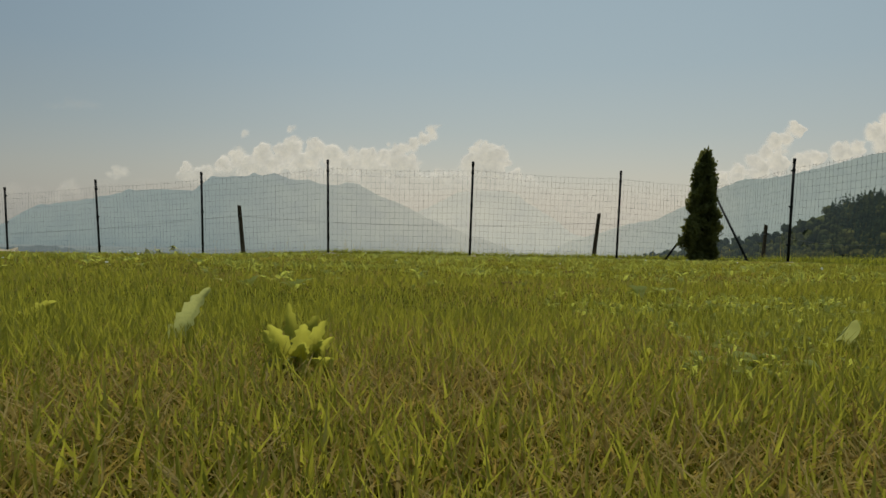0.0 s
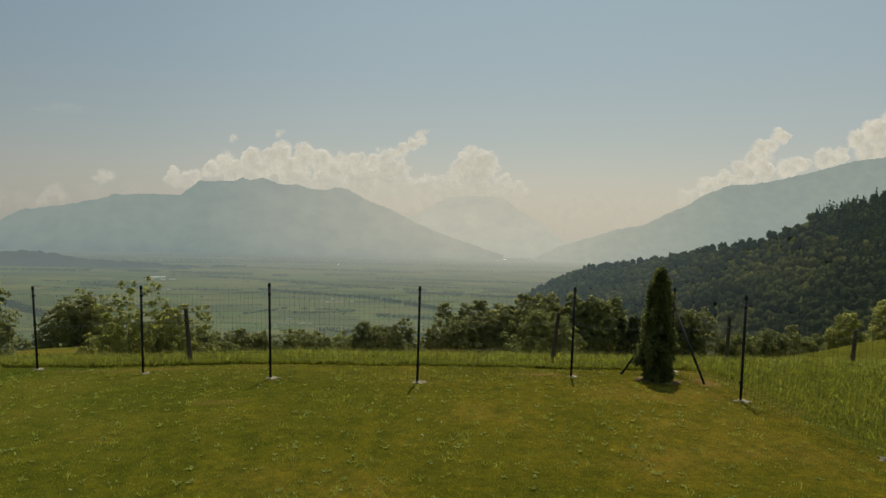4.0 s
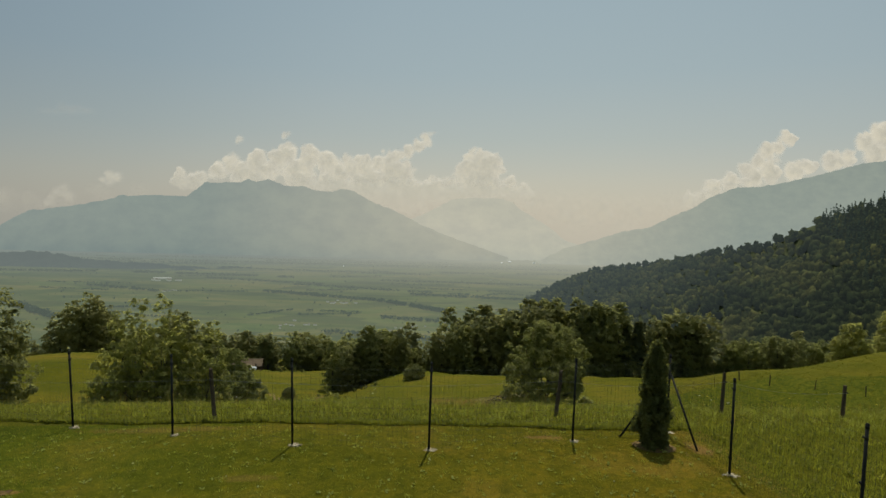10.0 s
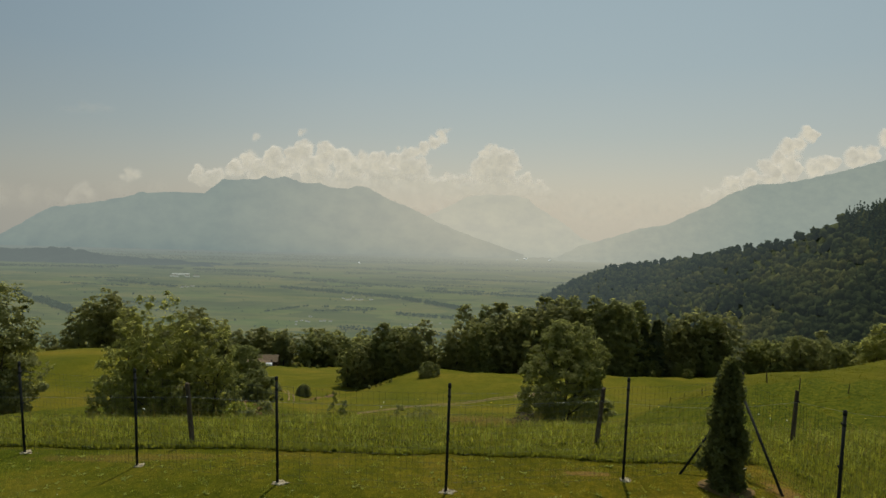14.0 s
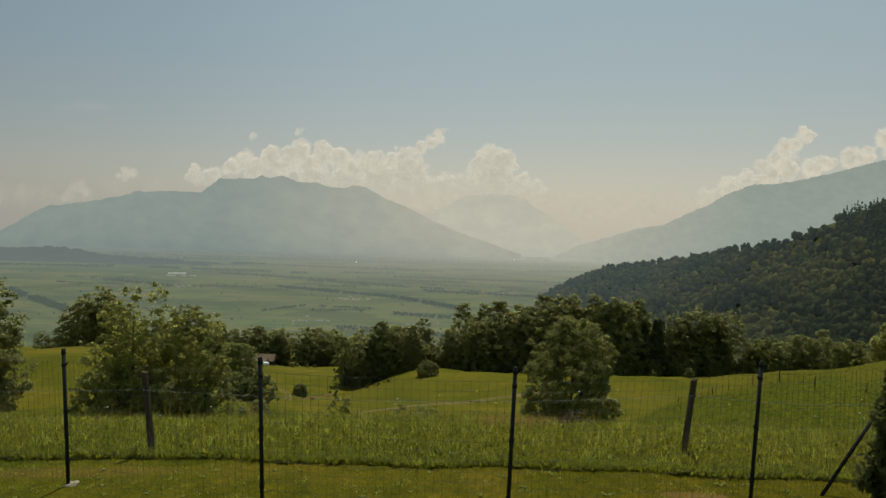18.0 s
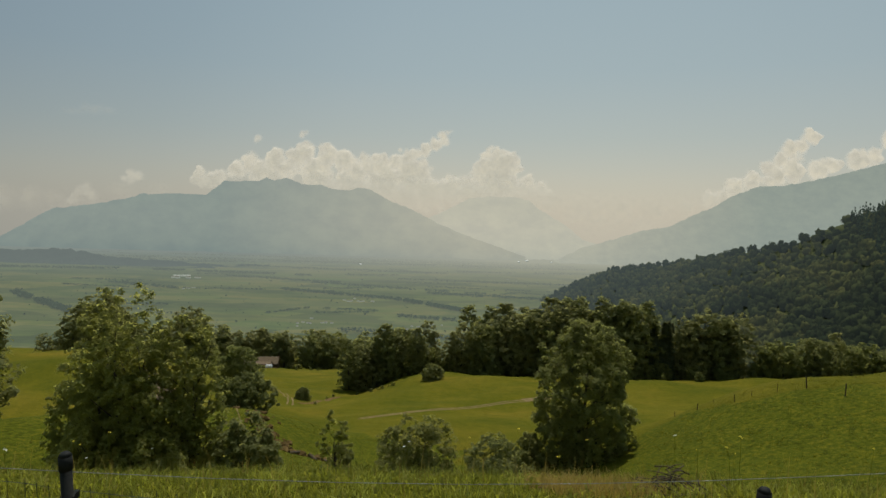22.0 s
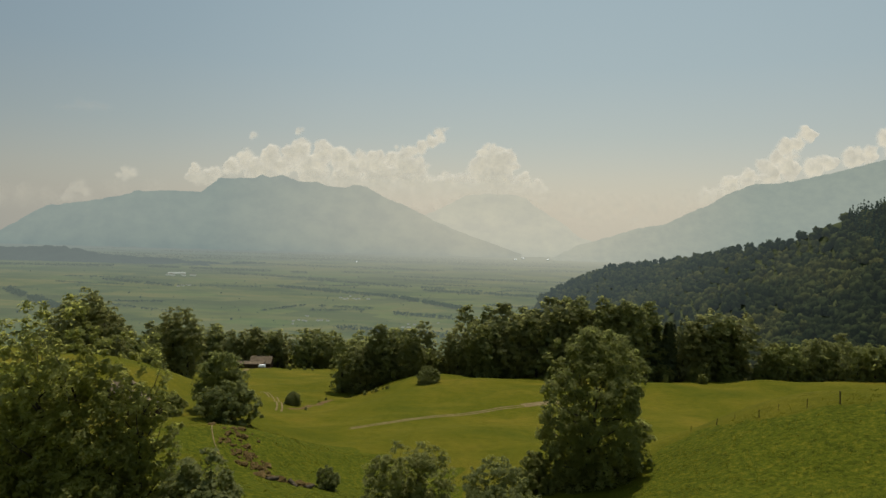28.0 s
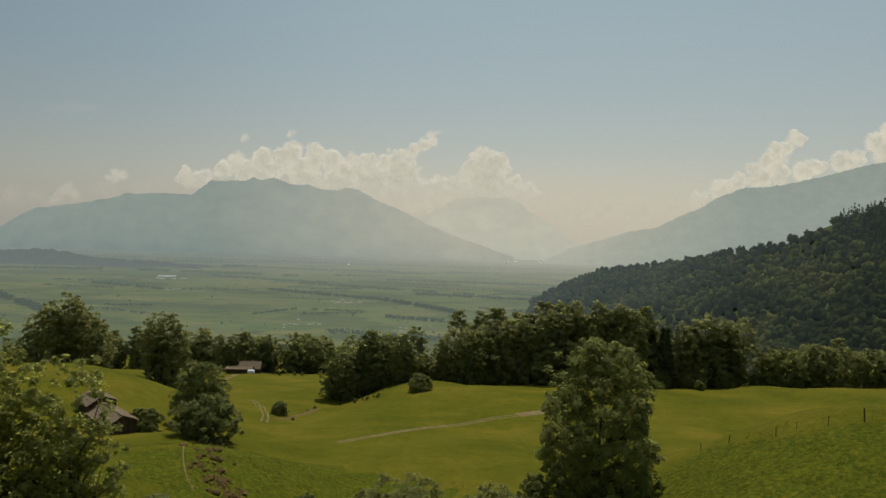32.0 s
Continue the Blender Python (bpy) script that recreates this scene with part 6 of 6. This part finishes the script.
def barn(name, label, x, y, turn, lx, ly, wall, roof_h, over, sink=0.5, slope_roof=0):
    """A gabled barn: board walls with a dark door, two shingled roof slopes with thickness."""
    thing = tagged(new(name), label, "barn")
    thing.matrix_basis = pose(x, y, hz(x, y) - sink, 0, 0, turn)
    wall += sink
    for sx, sy, px_, py_ in ((lx, 0.16, 0, -ly / 2), (lx, 0.16, 0, ly / 2), (0.16, ly - 0.16, -lx / 2 + 0.08, 0), (0.16, ly - 0.16, lx / 2 - 0.08, 0)):
        bm = bmesh.new()
        box(bm, (sx, sy, wall), (px_, py_, wall / 2), 0.02)
        wl_ = part("wall", bm, M_BARNWOOD, thing)
        n = int(max(sx, sy) / 0.3)
        bm = bmesh.new()
        for k in range(n):
            t = (k + 0.5) / n - 0.5
            out = 0.1 * (1 if (px_ > 0 or py_ > 0) else -1)
            if sx > sy:
                box(bm, (0.07, 0.04, wall * 0.98), (px_ + t * sx, py_ + out, wall / 2))
            else:
                box(bm, (0.04, 0.07, wall * 0.98), (px_ + out, py_ + t * sy, wall / 2))
        part("batten", bm, M_BARNWOOD, wl_)
    for s in (-1, 1):
        bm = bmesh.new()
        vs = [bm.verts.new(c) for c in ((s * (lx / 2 - 0.02), -ly / 2, wall), (s * (lx / 2 - 0.02), ly / 2, wall), (s * (lx / 2 - 0.02), 0, wall + roof_h))]
        vs2 = [bm.verts.new((v.co.x - s * 0.12, v.co.y, v.co.z)) for v in vs]
        bm.faces.new(vs)
        bm.faces.new(vs2[::-1])
        for i in range(3):
            bm.faces.new((vs[i], vs2[i], vs2[(i + 1) % 3], vs[(i + 1) % 3]))
        part("gable", bm, M_BARNWOOD, thing)
    ang = math.atan2(roof_h, ly / 2)
    run = math.hypot(roof_h, ly / 2) + over
    for s in (-1, 1):
        bm = bmesh.new()
        rows = max(5, int(run / 0.35))
        for k in range(rows):
            t = (k + 0.5) / rows
            rr_ = run * t
            box(bm, (lx + 2 * over, run / rows * 1.35, 0.05), (0, s * (rr_ * math.cos(ang)), wall + roof_h - rr_ * math.sin(ang) + 0.1 + 0.02 * (k % 2)), 0, Matrix.Rotation(-s * ang, 3, "X"))
        rf = part("roof", bm, M_ROOF, thing, "weathered shingle roof slope")
    bm = bmesh.new()
    box(bm, (lx + 2 * over, 0.3, 0.12), (0, 0, wall + roof_h + 0.14), 0.03)
    part("ridge_board", bm, M_ROOF, thing)
    bm = bmesh.new()
    box(bm, (0.08, min(2.2, ly * 0.4), wall * 0.75), (lx / 2 + 0.06, 0, wall * 0.4), 0.02)
    dr = part("door", bm, M_BARNWOOD, thing, "dark plank door")
    bm = bmesh.new()
    box(bm, (0.04, 0.05, 0.3), (lx / 2 + 0.12, 0.6, wall * 0.45), 0.01)
    part("handle", bm, M_POST, dr)
    return thing


barn("hay_barn", "old weathered hay barn with a grey-brown shingle roof", -48.9, 102.4, -41, 7.6, 3.8, 1.7, 1.0, 0.35, 0.9)
barn("barn_annex", "taller rear part of the weathered hay barn", -53.6, 106.6, -41, 4.4, 3.8, 2.2, 1.0, 0.3, 0.9)
barn("farm_barn", "dark farm barn with a grey gabled roof", -129.2, 406, 4, 13, 9, 4.2, 3.4, 0.8)
barn("low_shed", "low dark shed against the farm barn", -134, 398.4, 4, 17, 5.5, 3.4, 1.0, 0.5)
wood = tagged(new("stake"), "grey wooden stake leaning beside the barn", "stake")
wood.location = (-44.6, 104.5, hz(-44.6, 104.5))
wood.scale = (1.5, 1.5, 1.5)
for k, (sx, sz, px_, pz, tl) in enumerate([(0.14, 2.0, 0, 0.9, 6), (0.1, 0.9, 0.3, 0.5, 50), (0.1, 1.2, -0.3, 0.15, 85)]):
    bm = bmesh.new()
    box(bm, (sx, sx, sz), (0, 0, 0), 0.02)
    pl = part("plank", bm, M_OLDWOOD, wood)
    pl.matrix_basis = pose(px_, 0, pz, 0, tl, 0)
# white trailer in the farmyard
trailer = tagged(new("trailer"), "small white farm trailer parked before the barn", "trailer")
trailer.location = (-124.5, 392, hz(-124.5, 392) + 0.05)
bm = bmesh.new()
box(bm, (4.2, 2.0, 1.7), (0, 0, 1.35), 0.12)
part("body", bm, M_WHITE, trailer)
for sx in (-1, 1):
    for sy in (-1, 1):
        bm = bmesh.new()
        bmesh.ops.create_cone(bm, cap_ends=True, segments=16, radius1=0.38, radius2=0.38, depth=0.22, matrix=pose(sx * 1.2, sy * 0.95, 0.38, 90, 0, 0))
        part("wheel", bm, M_POST, trailer, "black rubber wheel")


def rocks(spots, seed):
    q = random.Random(seed)
    for x, y, s in spots:
        bm = bmesh.new()
        bmesh.ops.create_icosphere(bm, subdivisions=2, radius=1)
        o = Vector((q.random() * 20, q.random() * 20, 0))
        sc = Vector((s * (0.7 + 0.6 * q.random()), s * (0.7 + 0.6 * q.random()), s * (0.45 + 0.4 * q.random())))
        for v in bm.verts:
            n = noise.fractal(v.co * 1.3 + o, 0.9, 2.0, 3)
            v.co = Vector((v.co.x * sc.x, v.co.y * sc.y, v.co.z * sc.z)) * (1 + 0.45 * n)
        ob = tagged(new("boulder", bm_mesh("boulder", bm, M_ROCK)), "brown boulder lying on the grassy mound", "rock", "boulders on the mound")
        ob.matrix_basis = pose(x, y, hz(x, y) + 0.05 * s, 0, 0, q.random() * 360)


q = random.Random(5)
line = []
for cx, cy, sx, sy, n in ((-30.2, 92.5, 1.0, 1.7, 26), (-27.2, 86, 0.8, 1.2, 10), (-23.2, 74.6, 0.9, 1.0, 24), (-21.9, 70.2, 0.9, 0.7, 28), (-20.0, 68.4, 1.2, 0.7, 34), (-18.6, 66.4, 0.9, 0.7, 20)):
    line += [(cx + q.gauss(0, sx), cy + q.gauss(0, sy), 0.12 + 0.34 * q.random() ** 2) for _ in range(n)]
line += [(-17.5 + k * 0.8, 64.5 + 0.3 * k, 0.3 + 0.25 * q.random()) for k in range(6)]
rocks(line, 3)
for k, (x, y, t) in enumerate([(-16.3, 64.2, 50), (-14.6, 65, -40), (-13.3, 65.6, 65)]):
    bm = bmesh.new()
    bmesh.ops.create_cone(bm, cap_ends=True, segments=10, radius1=0.2, radius2=0.17, depth=1.2, matrix=pose(0, 0, 0.16, 0, 90, 0))
    for v in bm.verts:
        v.co += Vector((0, noise.noise(v.co * 2), noise.noise(v.co * 2 + Vector((5, 0, 0))))) * 0.06
    ob = tagged(new("log", bm_mesh("log", bm, M_OLDWOOD)), "grey weathered log lying on the slope", "log", "logs on the slope")
    ob.matrix_basis = pose(x, y, hz(x, y), 0, 12, t)

strip_mesh("bare_bank", [(-40.0, 152), (-37.2, 158), (-38, 172), (-40.5, 190), (-39.5, 206)], 2.6, M_EARTH, "bare brown earth along the hollow", 0.06)
strip_mesh("trodden_path", [(-33, 91), (-29, 82), (-25.2, 72.7), (-23.5, 69.1), (-22, 66.5), (-20.6, 64.7)], 0.18, M_GRAVEL, "narrow pale trodden path on the mound", 0.04)
# small bushes along the wood edge and on the far pasture
for k, (x, y, s) in enumerate([(-41, 191, 0.1), (-41, 201, 0.14), (-35.8, 219, 0.16), (-29.6, 211, 0.2), (-27, 209.5, 0.13), (-25.3, 207, 0.2), (-22, 198, 0.12), (-19.4, 188, 0.18), (-92, 395, 0.32), (-98, 398, 0.4), (-110, 402, 0.34), (-104, 386, 0.25), (-76, 420, 0.4), (62, 218, 0.4), (86, 214, 0.45), (74, 216, 0.3), (-36.5, 157, 0.12)]):
    c = copy_thing(W[3], pose(x, y, hz(x, y) - 0.2, 0, 0, k * 77))
    c.scale = (s * 0.7, s * 0.7, s * 0.5)
    c["label"], c["category"], c["group"] = "small rounded bush on the pasture edge", "bush", "small bushes on the pasture"
    c.name = "small_bush"


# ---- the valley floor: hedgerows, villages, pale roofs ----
# hedges, walls and roofs have valley haze painted in as emission
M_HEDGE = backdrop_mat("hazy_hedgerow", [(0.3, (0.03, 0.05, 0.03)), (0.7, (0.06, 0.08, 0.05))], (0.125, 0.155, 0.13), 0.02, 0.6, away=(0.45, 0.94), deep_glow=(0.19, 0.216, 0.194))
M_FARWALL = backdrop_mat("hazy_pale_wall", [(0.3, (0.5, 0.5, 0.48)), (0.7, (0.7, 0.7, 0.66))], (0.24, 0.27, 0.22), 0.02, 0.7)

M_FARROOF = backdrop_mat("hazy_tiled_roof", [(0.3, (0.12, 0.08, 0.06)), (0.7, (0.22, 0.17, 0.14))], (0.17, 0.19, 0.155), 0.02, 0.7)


def hedgerows():
    q = np.random.default_rng(110)
    C, S = [], []

    def hedge(b0, e0, b1, e1, n, size, thick=10):
        """From one bearing and dip to another, on the flat floor at 380 m below."""
        d0, d1 = 382 / e0, 382 / e1
        for t in q.random(n * 3):
            d = d0 + (d1 - d0) * t
            if noise.noise(Vector((b0 * 90 + t * 6, e0 * 70, 3))) < -0.34:
                continue
            C.append(((b0 * d0 + (b1 * d1 - b0 * d0) * t) + q.normal() * thick * 0.3, d + q.normal() * thick, -380 + size * (0.2 + 0.4 * q.random())))
            S.append(size * (0.25 + 0.4 * q.random() ** 1.5))

    for row_ in HEDGES:
        hedge(*row_)
    for _ in range(26):                             # short rows between the plots
        b, e = q.random() * 1.1 - 0.75, 0.088 + 0.11 * q.random() ** 1.3
        hedge(b, e, b + 0.05 + 0.1 * q.random(), e + 0.006 * q.normal(), 90, 10, 6)
    for b0, b1, e in ((-0.5, 0.1, 0.0905), (-0.3, 0.2, 0.0935), (-0.85, -0.35, 0.1), (-0.1, 0.22, 0.0985), (-0.7, -0.2, 0.0965)):
        hedge(b0, e, b1, e + 0.001, 420, 15, 26)
    for _ in range(1300):
        e = 0.1 + 0.12 * q.random() ** 1.4
        d = 382 / e
        C.append(((q.random() * 1.7 - 0.9) * d, d, -377))
        S.append(3 + 6 * q.random() ** 2)
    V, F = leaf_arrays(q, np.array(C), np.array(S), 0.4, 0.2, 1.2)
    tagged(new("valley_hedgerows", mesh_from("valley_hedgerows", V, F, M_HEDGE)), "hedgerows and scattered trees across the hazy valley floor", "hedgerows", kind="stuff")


HEDGES = [(-0.52, 0.118, -0.25, 0.121, 500, 14), (-0.3, 0.146, -0.1, 0.158, 420, 15), (-0.1, 0.158, 0.02, 0.176, 420, 17), (-0.05, 0.146, 0.15, 0.151, 320, 14), (-0.25, 0.133, 0.05, 0.145, 360, 13),
          (-0.77, 0.165, -0.66, 0.2, 360, 20), (-0.6, 0.142, -0.48, 0.15, 200, 14), (-0.62, 0.107, -0.42, 0.108, 300, 14), (-0.42, 0.107, 0.0, 0.112, 500, 13), (-0.1, 0.123, 0.2, 0.126, 360, 12),
          (-0.9, 0.122, -0.5, 0.118, 420, 16), (0.0, 0.108, 0.25, 0.106, 360, 13), (-0.4, 0.125, -0.2, 0.132, 260, 12), (-0.1, 0.187, 0.0, 0.192, 120, 14), (-0.3, 0.098, 0.2, 0.096, 600, 13),
          (-0.9, 0.104, -0.6, 0.106, 400, 15), (-0.2, 0.215, 0.05, 0.225, 160, 16), (-0.05, 0.135, 0.2, 0.139, 240, 11)]
hedgerows()


def far_house(x, y, lx, ly, h, turn, white=False):
    """A pale house on the valley floor: walls under a pitched roof."""
    thing = tagged(new("valley_house"), "small pale house far off on the valley floor", "house", "houses of the valley")
    thing.matrix_basis = pose(x, y, -380, 0, 0, turn)
    bm = bmesh.new()
    box(bm, (lx, ly, h), (0, 0, h / 2))
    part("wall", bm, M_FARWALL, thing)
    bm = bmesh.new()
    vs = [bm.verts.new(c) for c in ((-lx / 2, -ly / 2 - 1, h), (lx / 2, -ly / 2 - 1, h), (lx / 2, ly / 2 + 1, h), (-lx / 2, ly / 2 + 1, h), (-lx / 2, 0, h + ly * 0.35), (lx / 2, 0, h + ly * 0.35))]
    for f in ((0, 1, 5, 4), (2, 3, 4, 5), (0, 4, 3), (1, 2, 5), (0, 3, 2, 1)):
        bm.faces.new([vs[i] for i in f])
    # roofs past 4 km and white ones are paled to imitate sun glints
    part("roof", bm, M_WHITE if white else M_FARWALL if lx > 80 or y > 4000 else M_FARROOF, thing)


q = random.Random(9)
for b, e, n, spread, size in [(-0.475, 0.131, 4, 30, 30), (-0.45, 0.131, 3, 20, 26), (-0.17, 0.163, 9, 60, 16), (-0.25, 0.203, 10, 40, 13), (-0.08, 0.208, 5, 25, 12), (0.04, 0.19, 4, 30, 12), (-0.46, 0.148, 5, 35, 14), (0.12, 0.091, 7, 60, 9),
                              (0.17, 0.09, 3, 40, 11), (-0.12, 0.09, 1, 10, 12), (-0.19, 0.098, 6, 120, 16), (-0.55, 0.11, 3, 40, 14), (0.1, 0.12, 4, 60, 12), (-0.03, 0.2, 3, 30, 11), (0.03, 0.096, 5, 80, 16)]:
    for _ in range(n):
        d = 382 / e
        far_house(b * d + q.gauss(0, spread), d + q.gauss(0, spread * 0.6), size * (0.4 + 0.5 * q.random()), size * 0.35, size * 0.22, q.random() * 60 - 30)
# the warehouse with a white roof
d = 382 / 0.1285
far_house(-0.474 * d, d, 84, 12, 5, 14)

# white-roofed houses added to stand in for sun glints across the valley
for b, e, lx in ((0.1185, 0.0862, 24), (0.16, 0.0875, 16), (0.105, 0.0885, 13), (-0.165, 0.1, 10)):
    far_house(b * 382 / e, 382 / e, lx, 12, 5, 10, True)
